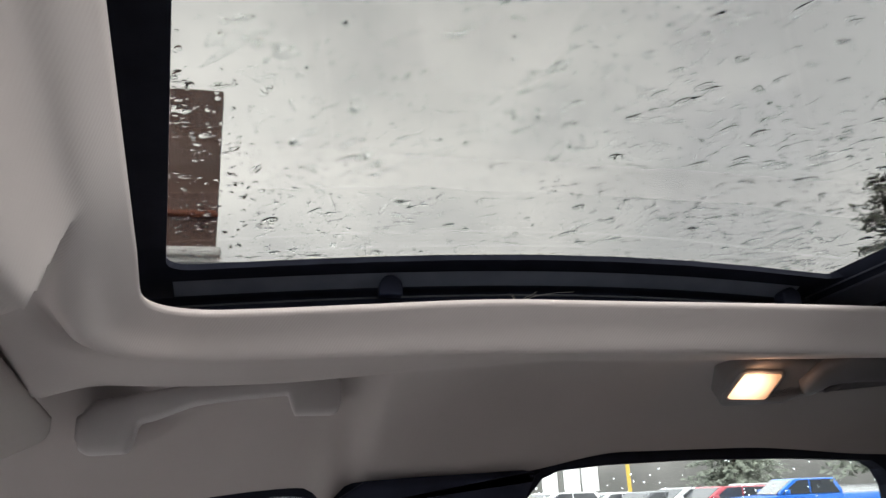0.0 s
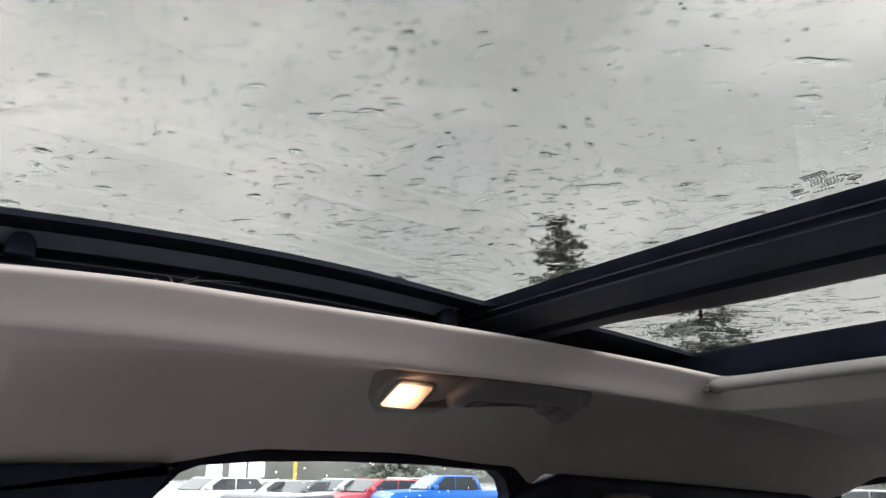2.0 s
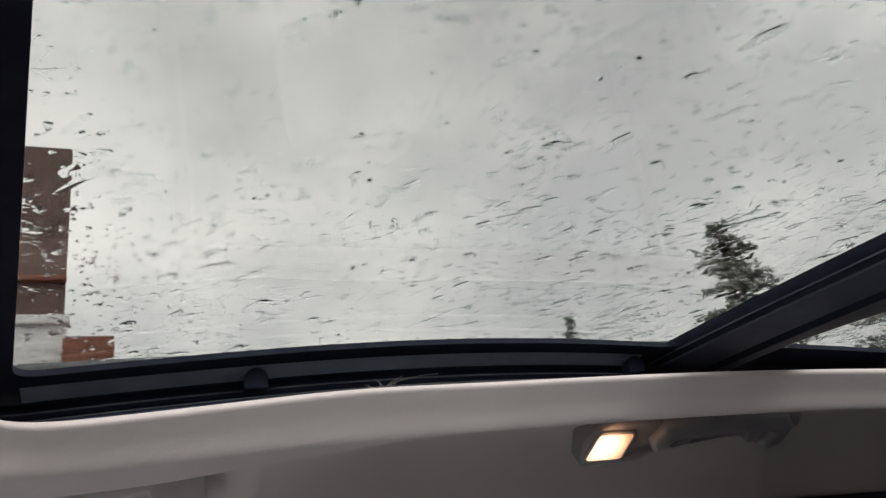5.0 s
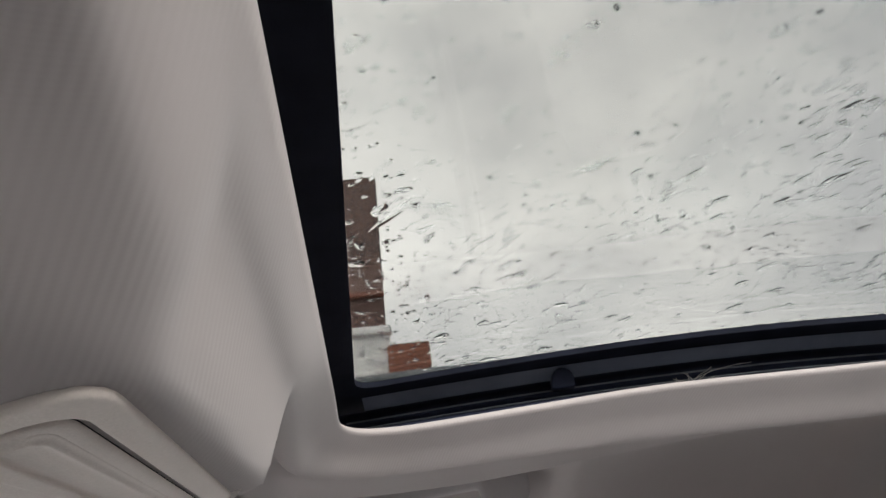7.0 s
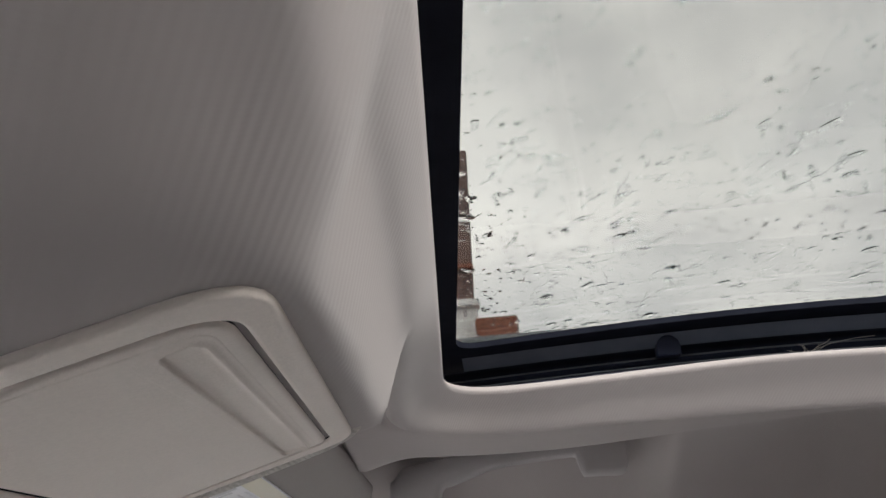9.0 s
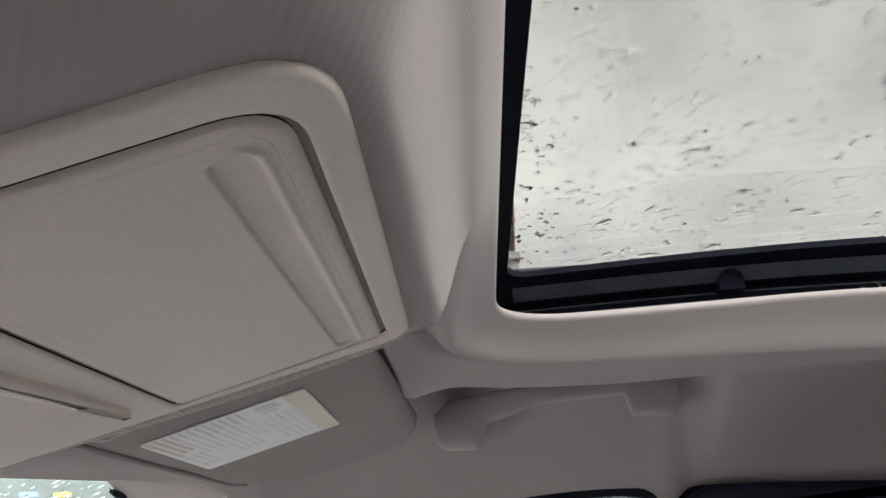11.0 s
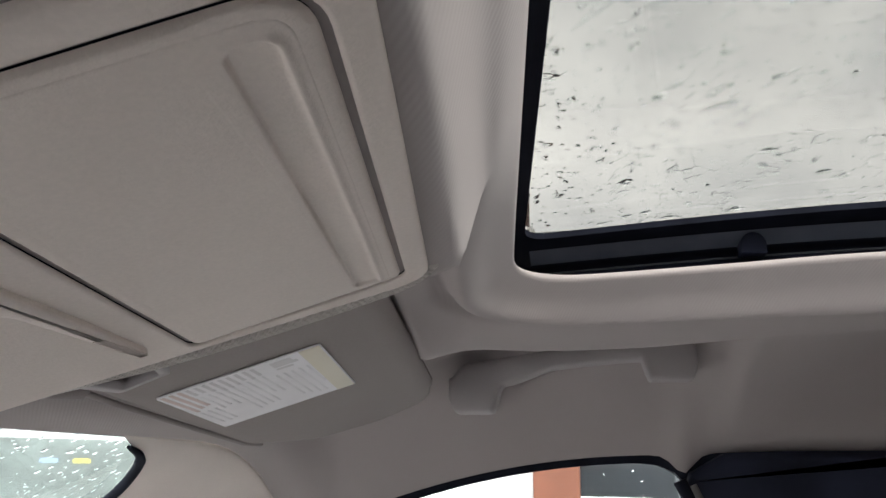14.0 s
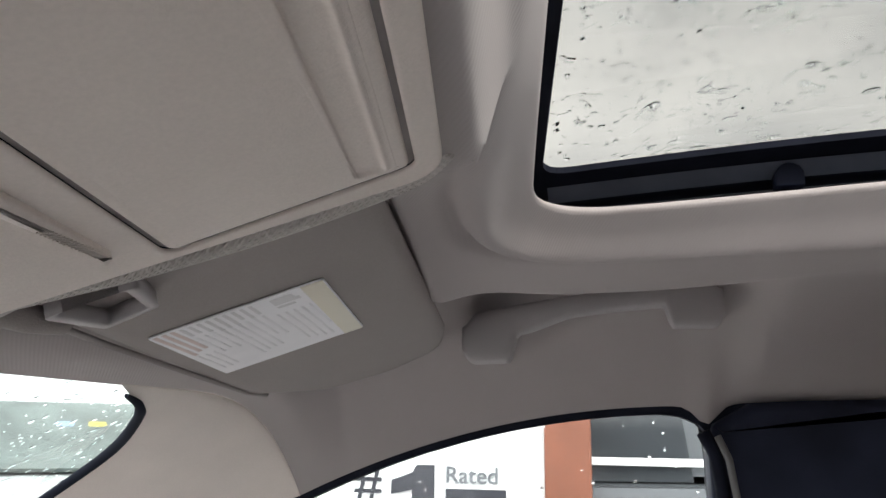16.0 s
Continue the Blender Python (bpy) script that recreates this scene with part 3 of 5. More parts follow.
def tuck(x, y):
    """Lifts the sheet's border out of sight behind the lid's rim."""
    n = len(inner)
    return 0.0006 * (1 - smooth(0.0, 0.0011, min(seg_dist(x, y, inner[i], inner[(i + 1) % n]) for i in range(n))))


lattice = {}
for jy, y in enumerate(rows):
    for ix, x in enumerate(xs0):
        if inside(inner, x, y):
            lattice[ix, jy] = bm.verts.new((x, y, -0.0022 + grip_depth(x, y) + tuck(x, y)))
for (ix, jy), v in list(lattice.items()):
    q = [lattice.get(k) for k in ((ix, jy), (ix, jy + 1), (ix + 1, jy + 1), (ix + 1, jy))]
    if all(q):
        bm.faces.new(q)
ringa = [bm.verts.new((p[0], p[1], z)) for p, z in [(p, -0.0021) for p in grow(LID, -0.0034)]]
ringb = [bm.verts.new((p[0], p[1], -0.0021)) for p in grow(LID, -0.0012)]
ringm = [bm.verts.new((p[0], p[1], -0.0021)) for p in grow(LID, -0.0026)]
ringc = [bm.verts.new((p[0], p[1], -0.0018)) for p in grow(LID, -0.0004)]
ringd = [bm.verts.new((p[0], p[1], -0.0012)) for p in LID]
for a, b in ((ringa, ringm), (ringm, ringb), (ringb, ringc), (ringc, ringd)):
    for i in range(len(a)):
        j = (i + 1) % len(a)
        bm.faces.new((a[i], a[j], b[j], b[i]))
bmesh.ops.transform(bm, matrix=CM, verts=bm.verts[:])
bmesh.ops.recalc_face_normals(bm, faces=bm.faces[:])
part("lid", bm, M_TRIM, console, "hinged storage lid with a long finger recess")

# raised wedge with a ribbed grille ahead of the lid
bm = bmesh.new()
plate(bm, round_outline([(-0.0885, -0.006), (-0.0890, -0.018), (-0.0890, -0.060), (-0.150, -0.120), (-0.150, -0.128), (-0.082, -0.128), (-0.0845, -0.040), (-0.0868, -0.002)], [0.001, 0.004, 0.01, 0.01, 0.003, 0.003, 0.01, 0.001], 4), -0.0042, 0.001, 0.0006, CM)
part("front_panel", bm, M_TRIM, console, "raised plastic wedge ahead of the lid")
bm = bmesh.new()
for k in range(17):
    y = -0.0285 + 0.0013 * k
    tube(bm, [CM @ Vector((-0.0885, y - 0.0010, -0.0041)), CM @ Vector((-0.0862, y + 0.0010, -0.0041))], 0.00028, 6)
part("microphone_grille", bm, M_TRIM, console, "small ribbed grille")
# cloth welt along the console's edge
bm = bmesh.new()
ctrl = [Vector(p) for p in ((-0.160, -0.012, 0.003), (-0.127, 0.0085, 0.0025), (-0.106, 0.0150, 0.0022), (-0.086, 0.0188, 0.0020), (-0.058, 0.0208, 0.0020), (-0.033, 0.0190, 0.0020), (-0.018, 0.0150, 0.0020), (-0.0098, 0.0080, 0.0034), (-0.0080, 0.0010, 0.0075), (-0.0072, -0.008, 0.0120))]
path = []
for i in range(1, len(ctrl) - 2):
    p0, p1, p2, p3 = ctrl[i - 1:i + 3]
    for k in range(8):
        u = k / 8
        path.append(CM @ (0.5 * (2 * p1 + (p2 - p0) * u + (2 * p0 - 5 * p1 + 4 * p2 - p3) * u * u + (3 * p1 - p0 - 3 * p2 + p3) * u ** 3)))
tube(bm, path, [0.0046 - 0.0022 * smooth(0.86, 1.0, k / (len(path) - 1)) for k in range(len(path))], 12)
part("cloth_welt", bm, M_WELT, console, "ribbed cloth edging")

# ---- sun visor ----
VM = Matrix.Translation((-0.099, 0.361, 1.353)) @ pose(0, 0, 0, 0, 0, 7) @ pose(0, 0, 0, 0, -19, 0) @ pose(0, 0, 0, -4, 0, 0)
visor = thing("sun_visor", "grey-beige folded sun visor with a white warning label", "sun visor")
VIS = round_outline([(0.041, -0.075), (0.040, 0.205), (0.031, 0.262), (-0.015, 0.284), (-0.070, 0.272), (-0.108, 0.20), (-0.100, -0.075)], [0.012, 0.05, 0.035, 0.04, 0.03, 0.04, 0.012], 8)
bm = bmesh.new()
vs = []
for d, z in ((-0.006, 0.0085), (-0.002, 0.0080), (0.0, 0.0062), (-0.0008, 0.0044), (-0.0030, 0.0025), (-0.0065, 0.0012), (-0.0110, 0.0003), (-0.0150, 0.0)):
    vs.append([bm.verts.new(VM @ Vector((p[0], p[1], z))) for p in grow(VIS, d)])
for a, b in zip(vs, vs[1:]):
    for i in range(len(a)):
        j = (i + 1) % len(a)
        bm.faces.new((a[i], a[j], b[j], b[i]))
bm.faces.new(vs[-1])
bmesh.ops.recalc_face_normals(bm, faces=bm.faces[:])
part("panel", bm, M_VISOR, visor)
bm = bmesh.new()
tube(bm, [VM @ Vector((-0.1035 + dx, y, 0.002)) for y, dx in ((-0.07, 0.003), (0.0, 0.0), (0.10, -0.001), (0.19, -0.0015), (0.215, 0.004))], 0.0016, 8)
part("edge_piping", bm, M_VISOR, visor, "thin raised edge seam")

# warning label
M_PAPER = material("label_paper", (0.90, 0.88, 0.90), rough=0.5, stain=0.03, stain_scale=40)
M_YELLOW_PAPER = material("label_head", (0.82, 0.77, 0.65), rough=0.5)
M_INK = material("label_ink", (0.72, 0.70, 0.71), rough=0.6)
M_INK_RED = material("label_ink_red", (0.74, 0.62, 0.59), rough=0.6)
M_INK_GREY = material("label_ink_grey", (0.85, 0.835, 0.85), rough=0.6)
label_m = VM @ pose(0, 0, -0.0010)
warning = new("warning_label")
warning.parent = visor
tagged(warning, "white printed warning label with a yellow head")
bm = bmesh.new()
plate(bm, round_outline([(-0.0855, 0.0025), (0.0, 0.0015), (-0.003, 0.107), (-0.0888, 0.1075)], 0.002, 4), -0.0003, 0.0006, 0.0001, label_m)
part("paper", bm, M_PAPER, warning)
bm = bmesh.new()
plate(bm, [(-0.0115, 0.0022), (-0.0008, 0.0021), (-0.0036, 0.1062), (-0.0145, 0.1062)], -0.0006, -0.0003, 0.00004, label_m)
part("heading", bm, M_YELLOW_PAPER, warning, "faded yellow heading strip")
def ink(name, mat, bars):
    bm = bmesh.new()
    for x, y, w, h in bars:
        plate(bm, [(x, y), (x + w, y - 0.00002), (x + w, y + h), (x, y + h)], -0.00042, -0.0003, 0.00002, label_m)
    tagged(part(name, bm, mat, warning), kind="stuff")


rng = random.Random(4)
ink("red_print", M_INK_RED, [(-0.084 + 0.0042 * k, 0.004, 0.0022, 0.046 - 0.004 * k + rng.random() * 0.006) for k in range(3)])
ink("dark_print", M_INK, [(-0.0715 + 0.0042 * k, 0.0045, 0.0019, 0.013 + rng.random() * 0.010) for k in range(9)] + [(-0.028, 0.006, 0.011, 0.010), (-0.028, 0.0185, 0.009, 0.003), (-0.017, 0.012, 0.002, 0.004)])
ink("grey_print", M_INK_GREY, [(-0.0715 + 0.0042 * k, 0.024, 0.0014, 0.030 + rng.random() * 0.038) for k in range(9)] + [(-0.032 + 0.0042 * k, 0.030, 0.0013, 0.040 + rng.random() * 0.03) for k in range(5)] + [(-0.084 + 0.0042 * k, 0.055, 0.0013, 0.030 + rng.random() * 0.012) for k in range(3)])

# clip that holds the visor's inner end, and its pivot
clip = thing("visor_clip", "beige plastic visor clip under the console's edge", "visor clip")
bm = bmesh.new()
co = round_outline([(-0.082, -0.041), (-0.057, -0.046), (-0.052, -0.072), (-0.090, -0.072)], 0.003, 4)
ci = round_outline([(-0.0785, -0.0455), (-0.0605, -0.0490), (-0.0575, -0.072), (-0.084, -0.072)], 0.002, 4)
frame_ring(bm, co, ci, -0.0065, 0.001, VM)
part("hook", bm, M_HANDLE, clip)
bm = bmesh.new()
plate(bm, grow(ci, 0.001), 0.0002, 0.0012, 0.0002, VM)
part("pocket", bm, M_TRIM_DARK, clip, "dark pocket inside the hook")
bm = bmesh.new()
tube(bm, [VM @ Vector(p) for p in ((-0.103, -0.09, 0.0), (-0.098, -0.066, -0.001), (-0.0935, -0.052, -0.001), (-0.092, -0.046, 0.001))], [0.006, 0.0065, 0.006, 0.003], 10)
part("pivot_knuckle", bm, M_VISOR, clip)

# ---- grab handles ----
def grab_handle(name, x0, x1, y, zf, zr, mat, drop_f, drop_r, label):
    ob = thing(name, label, "grab handle", "grab handles over the doors")
    n = 70
    top, low = [], []
    for k in range(n + 1):
        s = k / n
        x = x0 + (x1 - x0) * s
        zt = zf + (zr - zf) * s + 0.003 * math.sin(math.pi * s)
        zt -= 0.010 * (1 - smooth(0, 0.06, s)) + 0.006 * smooth(0.95, 1.0, s)
        bar = zt - 0.0160
        foot_f = zf - drop_f + 0.004 * s
        foot_r = zr - drop_r
        lead = 1 - 0.74 * smooth(0.190, 0.222, s) - 0.26 * smooth(0.215, 0.46, s)
        zl = bar + (foot_f - bar) * lead + (foot_r - bar) * smooth(0.775, 0.815, s)
        for edge, reach, size in ((0.0, 0.055, 0.012), (0.205, 0.035, 0.004), (0.785, 0.03, 0.003), (1.0, 0.045, 0.009)):
            inside_foot = s <= 0.205 if edge < 0.5 else s >= 0.785
            u = max(0.0, 1 - abs(s - edge) / reach) if inside_foot else 0.0
            zl += size * (1 - math.sqrt(1 - u * u))
        top.append((x, zt))
        low.append((x, zl))
    bm = bmesh.new()
    rows = []
    for (x, zt), (_, zl) in zip(top, low):
        h = zt - zl
        thick = 0.011
        sec = []
        for a in range(16):
            ang = 2 * math.pi * a / 16
            c, s2 = math.cos(ang), math.sin(ang)
            u = math.copysign(abs(c) ** 0.45, c)
            v = math.copysign(abs(s2) ** 0.45, s2)
            bow = 0.006 * math.sin(math.pi * (x - x0) / (x1 - x0))
            sec.append((x, y - bow + thick * u, (zt + zl) / 2 + v * h / 2))
        rows.append([bm.verts.new(p) for p in sec])
    for a, b in zip(rows, rows[1:]):
        for i in range(16):
            j = (i + 1) % 16
            bm.faces.new((a[i], a[j], b[j], b[i]))
    bm.faces.new(rows[0])
    bm.faces.new(rows[-1])
    bmesh.ops.recalc_face_normals(bm, faces=bm.faces[:])
    part("grip", bm, mat, ob)
    for xx, zz, drop in ((x0 + 0.02, zf, drop_f), (x1 - 0.022, zr, drop_r)):
        bm = bmesh.new()
        box(bm, (xx - 0.012, y + 0.004, zz - drop + 0.006), (xx + 0.012, y + 0.05, zz - 0.004), 0.003)
        part("mount", bm, mat, ob)
    return ob


grab_handle("grab_handle", -0.083, 0.118, 0.645, 1.376, 1.399, M_HANDLE, 0.040, 0.036, "grey plastic grab handle over the front passenger door")
# ---- courtesy lamp in its housing ----
lamp = thing("courtesy_lamp", "lit warm courtesy lamp in a dark plastic housing", "interior lamp")
LM = Matrix.Translation((0.525, 0.658, 1.388)) @ pose(0, 0, 0, -38, 0, 0) @ pose(0, 0, -0.0065)
M_HOUSING = material("grey_housing_plastic", (0.20, 0.185, 0.19), rough=0.55, bump=0.2, bump_scale=1400, stain=0.06, stain_scale=18)
M_REAR_GRIP = material("dark_handle_plastic", (0.17, 0.16, 0.168), rough=0.5, bump=0.2, bump_scale=1400, stain=0.06, stain_scale=18)
bm = bmesh.new()
plate(bm, round_outline([(-0.036, 0.024), (-0.045, -0.012), (-0.034, -0.030), (-0.010, -0.037), (0.06, -0.036), (0.243, -0.031), (0.252, -0.010), (0.222, 0.006), (0.080, -0.006), (0.034, 0.021)], [0.008, 0.012, 0.010, 0.015, 0.05, 0.008, 0.008, 0.012, 0.015, 0.008], 6), -0.003, 0.020, 0.0018, LM, True)
part("housing", bm, M_HOUSING, lamp)
bm = bmesh.new()
LENS = round_outline([(-0.036, 0.010), (-0.029, -0.0225), (0.0125, -0.0215), (0.007, 0.0115)], 0.004, 5)
plate(bm, LENS, -0.0065, -0.002, 0.0008, LM)
part("lens", bm, M_LAMP, lamp, "glowing warm frosted lens")
bm = bmesh.new()
frame_ring(bm, grow(LENS, 0.004), grow(LENS, 0.0004), -0.0055, -0.001, LM)
part("lens_rim", bm, M_HOUSING, lamp)

bulb = new("courtesy_bulb", bpy.data.lights.new("courtesy_bulb", "POINT"))
bulb.data.energy, bulb.data.color, bulb.data.shadow_soft_size = 0.024, (1.0, 0.55, 0.30), 0.008
bulb.matrix_world = LM @ pose(-0.014, -0.020, -0.014)

# folded grab handle in the same moulding
rear_handle = thing("grab_handle", "dark grey folded grab handle beside the courtesy lamp", "grab handle", "grab handles over the doors")
bm = bmesh.new()
spine = [(0.050, 0.001, 0.006), (0.047, -0.008, 0.012), (0.056, -0.022, 0.0155), (0.075, -0.0290, 0.0170), (0.10, -0.0305, 0.0165), (0.14, -0.0295, 0.0155), (0.18, -0.0280, 0.0150), (0.203, -0.0265, 0.0135), (0.217, -0.015, 0.0135), (0.213, 0.000, 0.0120), (0.200, 0.006, 0.0100), (0.192, 0.006, 0.004)]
rings = []
for i, (x, v, r) in enumerate(spine):
    p0, p1 = spine[max(i - 1, 0)], spine[min(i + 1, len(spine) - 1)]
    d = Vector((p1[0] - p0[0], p1[1] - p0[1])).normalized()
    ring = []
    for k in range(16):
        c, q = math.cos(2 * math.pi * k / 16), math.sin(2 * math.pi * k / 16)
        c, q = math.copysign(abs(c) ** 0.7, c), math.copysign(abs(q) ** 0.7, q)
        ring.append(bm.verts.new(LM @ Vector((x - d.y * r * c, v + d.x * r * c, -0.006 + 0.0085 * q * min(1.0, r / 0.010)))))
    rings.append(ring)
for a, b in zip(rings, rings[1:]):
    for i in range(16):
        j = (i + 1) % 16
        bm.faces.new((a[i], a[j], b[j], b[i]))
bm.faces.new(rings[0])
bm.faces.new(rings[-1])
bmesh.ops.recalc_face_normals(bm, faces=bm.faces[:])
part("grip", bm, M_REAR_GRIP, rear_handle)
bm = bmesh.new()
plate(bm, round_outline([(0.168, -0.013), (0.192, -0.011), (0.190, 0.006), (0.174, 0.006)], 0.005, 5), -0.0075, 0.0, 0.0006, LM, True)
part("mount_cover", bm, M_HOUSING, rear_handle, "paler cover over the fixing")
bm = bmesh.new()
tube(bm, [LM @ Vector(p) for p in ((0.070, 0.003, -0.004), (0.080, -0.003, -0.005), (0.090, -0.011, -0.005), (0.104, -0.016, -0.003))], [0.002, 0.0032, 0.0030, 0.001], 8)
part("finger_edge", bm, M_HOUSING, rear_handle)

# ---- cabin sides: pillars, seals, panes ----
YW = 0.755
def xz_plate(bm, outline, y0, y1, bevel=0.002):
    """A slab cut in the side plane: outline (x, z), from y0 to y1."""
    m = Matrix(((1, 0, 0, 0), (0, 0, 1, 0), (0, 1, 0, 0), (0, 0, 0, 1)))
    return plate(bm, outline, y0, y1, bevel, m)


def xz_ring(bm, outer, inner, y0, y1):
    m = Matrix(((1, 0, 0, 0), (0, 0, 1, 0), (0, 1, 0, 0), (0, 0, 0, 1)))
    return frame_ring(bm, outer, inner, y0, y1, m)


front_in = [(0.1 - 0.012 * k, window_rim(0.1 - 0.012 * k) - 0.012) for k in range(2, 46)]
front_in = [(0.121, 0.80), (0.121, 1.262), (0.117, 1.280), (0.106, 1.292), (0.092, 1.298)] + front_in + [(front_in[-1][0], 0.80)]
rear_in = [(0.735, 0.80), (0.735, 1.285), (0.728, 1.302), (0.715, 1.311), (0.62, 1.3165), (0.50, 1.3185), (0.40, 1.3165), (0.345, 1.3125), (0.328, 1.306), (0.300, 1.278), (0.290, 1.25), (0.285, 0.80)]
quarter_in = [(2.20, 1.0), (2.20, 1.30), (1.75, 1.297), (1.62, 1.290), (1.565, 1.276), (1.54, 1.25), (1.54, 1.0)]
door_1 = tagged(new("door_1"), "front passenger door frame with a wet pane", "car door", kind="structure")
door_2 = tagged(new("door_2"), "rear passenger door frame with a wet pane", "car door", kind="structure")
window_1 = tagged(new("window_1"), "dark rear quarter window frame", "car window", kind="structure")
for ob, inner, hi in ((door_1, front_in, 0.06), (door_2, rear_in, 0.05), (window_1, quarter_in, 0.05)):
    bm = bmesh.new()
    n = len(inner)
    flat = [Vector(p) for p in inner]
    xz_ring(bm, grow(flat, hi), grow(flat, 0.008), YW - 0.004, YW + 0.012)
    part("frame", bm, M_RUBBER, ob, smooth=False)
    bm = bmesh.new()
    xz_ring(bm, grow(flat, 0.0085), grow(flat, 0.001), YW - 0.010, YW + 0.012)
    part("seal", bm, M_RUBBER, ob, "wet black rubber seal", smooth=False)
    bm = bmesh.new()
    xz_plate(bm, grow(flat, 0.006), YW + 0.004, YW + 0.008, 0.0003)
    g = part("pane", bm, M_PANE, ob, "clear side glass with rain drops", smooth=False)
    g.visible_shadow = False

wall = tagged(new("wall_passenger"), "black pillar trims between the side windows", "pillar trim", kind="structure")
bm = bmesh.new()
xz_plate(bm, round_outline([(0.112, 1.27), (0.117, 1.292), (0.150, 1.311), (0.19, 1.313), (0.305, 1.3155), (0.318, 1.312), (0.298, 1.278), (0.292, 0.5), (0.125, 0.5)], [0.01, 0.008, 0.012, 0.02, 0.004, 0.003, 0.02, 0, 0], 5), 0.730, 0.775, 0.003)
part("centre_pillar", bm, M_BLACK, wall)
bm = bmesh.new()
tube(bm, [(0.122, 0.728, 0.9), (0.121, 0.728, 1.24), (0.117, 0.727, 1.268), (0.108, 0.726, 1.286)], 0.006, 8)
part("pillar_seal", bm, M_RUBBER, wall)
bm = bmesh.new()
tube(bm, [(0.131, 0.718, 0.9), (0.130, 0.718, 1.235), (0.126, 0.717, 1.264), (0.118, 0.716, 1.283)], 0.003, 8)
part("pillar_piping", bm, M_TRIM_DARK, wall)
bm = bmesh.new()
xz_plate(bm, round_outline([(0.742, 0.5), (0.742, 1.28), (0.772, 1.297), (0.82, 1.309), (1.06, 1.2975), (1.42, 1.278), (1.52, 1.255), (1.57, 0.5)], [0, 0.01, 0.01, 0.02, 0.1, 0.03, 0.03, 0], 5), 0.732, 0.775, 0.003)
part("rear_pillar", bm, M_BLACK, wall)
bm = bmesh.new()
xz_plate(bm, round_outline([(0.86, 1.262), (0.90, 1.285), (0.97, 1.285), (1.02, 1.262), (0.97, 1.24), (0.90, 1.24)], 0.02, 5), 0.722, 0.734, 0.003)
part("belt_guide", bm, M_TRIM_DARK, wall, "grey belt guide on the rear pillar")
bm = bmesh.new()
box(bm, (0.205, 0.74, 0.0), (2.3, 0.80, 0.80), 0.01)
part("lower_panel", bm, M_LOW_BOUNCE, wall)
# Pale panel out of view, added to bounce light up to the headliner.
bm = bmesh.new()
for lo, hi in (((-1.1, 0.74, 0.0), (0.20, 0.80, 0.80)), ((-1.1, 0.735, 0.80), (-0.47, 0.80, 0.95))):
    box(bm, lo, hi, 0.01)
part("door_panel", bm, M_DOOR_BOUNCE, wall, "unseen pale front door panel that bounces light upward")

# unseen driver's side, tail and floor close the cabin; windowless side keeps light out
wall2 = tagged(new("wall_driver"), "unseen windowless driver side panel that keeps light out", "cabin side", kind="structure")
bm = bmesh.new()
xz_plate(bm, [(-0.50, 0.0), (2.3, 0.0), (2.3, 1.42), (-0.25, 1.40)], 2 * MID - 0.80, 2 * MID - 0.75)
part("side_panel", bm, M_LOW_BOUNCE, wall2, smooth=False)
floor = bmesh.new()
box(floor, (-1.4, 2 * MID - 0.80, 0.40), (2.35, 0.80, 0.45))
floor = tagged(part("floor", floor, M_LOW_BOUNCE), "unseen near-black cabin floor that bounces little light", "car floor", kind="structure")
# Pale dashboard out of view, bounces windscreen light upward.
bm = bmesh.new()
box(bm, (-1.4, 2 * MID - 0.74, 0.45), (-0.62, 0.73, 0.82), 0.05)
tagged(part("dashboard", bm, M_BOUNCE), "unseen pale dashboard that bounces windscreen light upward", "dashboard", kind="structure")
# Dark block on the driver's side, added to cut bounced light.
bm = bmesh.new()
box(bm, (-0.60, 2 * MID - 0.74, 0.45), (0.20, 0.16, 0.64), 0.05)
tagged(part("floor_dark_block", bm, M_LOW_BOUNCE), "unseen near-black block on the driver side that bounces little light", "cabin floor", kind="structure")
# Pale block out of view, added to bounce roof light upward.
bm = bmesh.new()
box(bm, (-0.50, 0.19, 0.45), (0.20, 0.70, 0.68), 0.05)
tagged(part("floor_bounce", bm, M_BOUNCE), "unseen pale block in the passenger seat's place, bouncing light upward", "seat", kind="structure")
# Unseen strip that stops light leaking in above the doors.
bm = bmesh.new()
box(bm, (-0.30, 0.79, 1.335), (2.4, 0.815, 1.465), 0.005)
tagged(part("wall_roof_side", bm, M_BODY), "unseen dark roof side that blocks light above the door windows", "car roof", kind="structure")
# Unseen white bonnet, added to bounce light up to the cabin's front.
bm = bmesh.new()
rows = []
for k in range(13):
    x = -1.15 - 1.1 * k / 12
    rows.append([(x, MID + 0.80 * (j / 8 - 1), 0.80 - 0.16 * (k / 12) ** 1.5 - 0.06 * abs(j / 8 - 1) ** 2) for j in range(17)])
grid(bm, rows)
tagged(part("wall_bonnet_bounce", bm, material("white_bounce_paint", (0.78, 0.78, 0.78), rough=0.3, coat=0.6, stain=0.03, stain_scale=3)), "unseen white bonnet added to bounce light into the cabin", "bonnet", kind="structure")
# Unseen block, added to set how much light bounces from behind.
seat = bmesh.new()
box(seat, (0.95, 2 * MID - 0.74, 0.45), (1.10, 0.73, 1.02), 0.05)
tagged(part("wall_rear_light_block", seat, material("dark_seat_cloth", (0.06, 0.058, 0.056), rough=0.9, grain=0.05, grain_scale=300, stain=0.05, stain_scale=4)), "unseen dark rear seat back added to limit bounced light", "seat back", kind="structure")
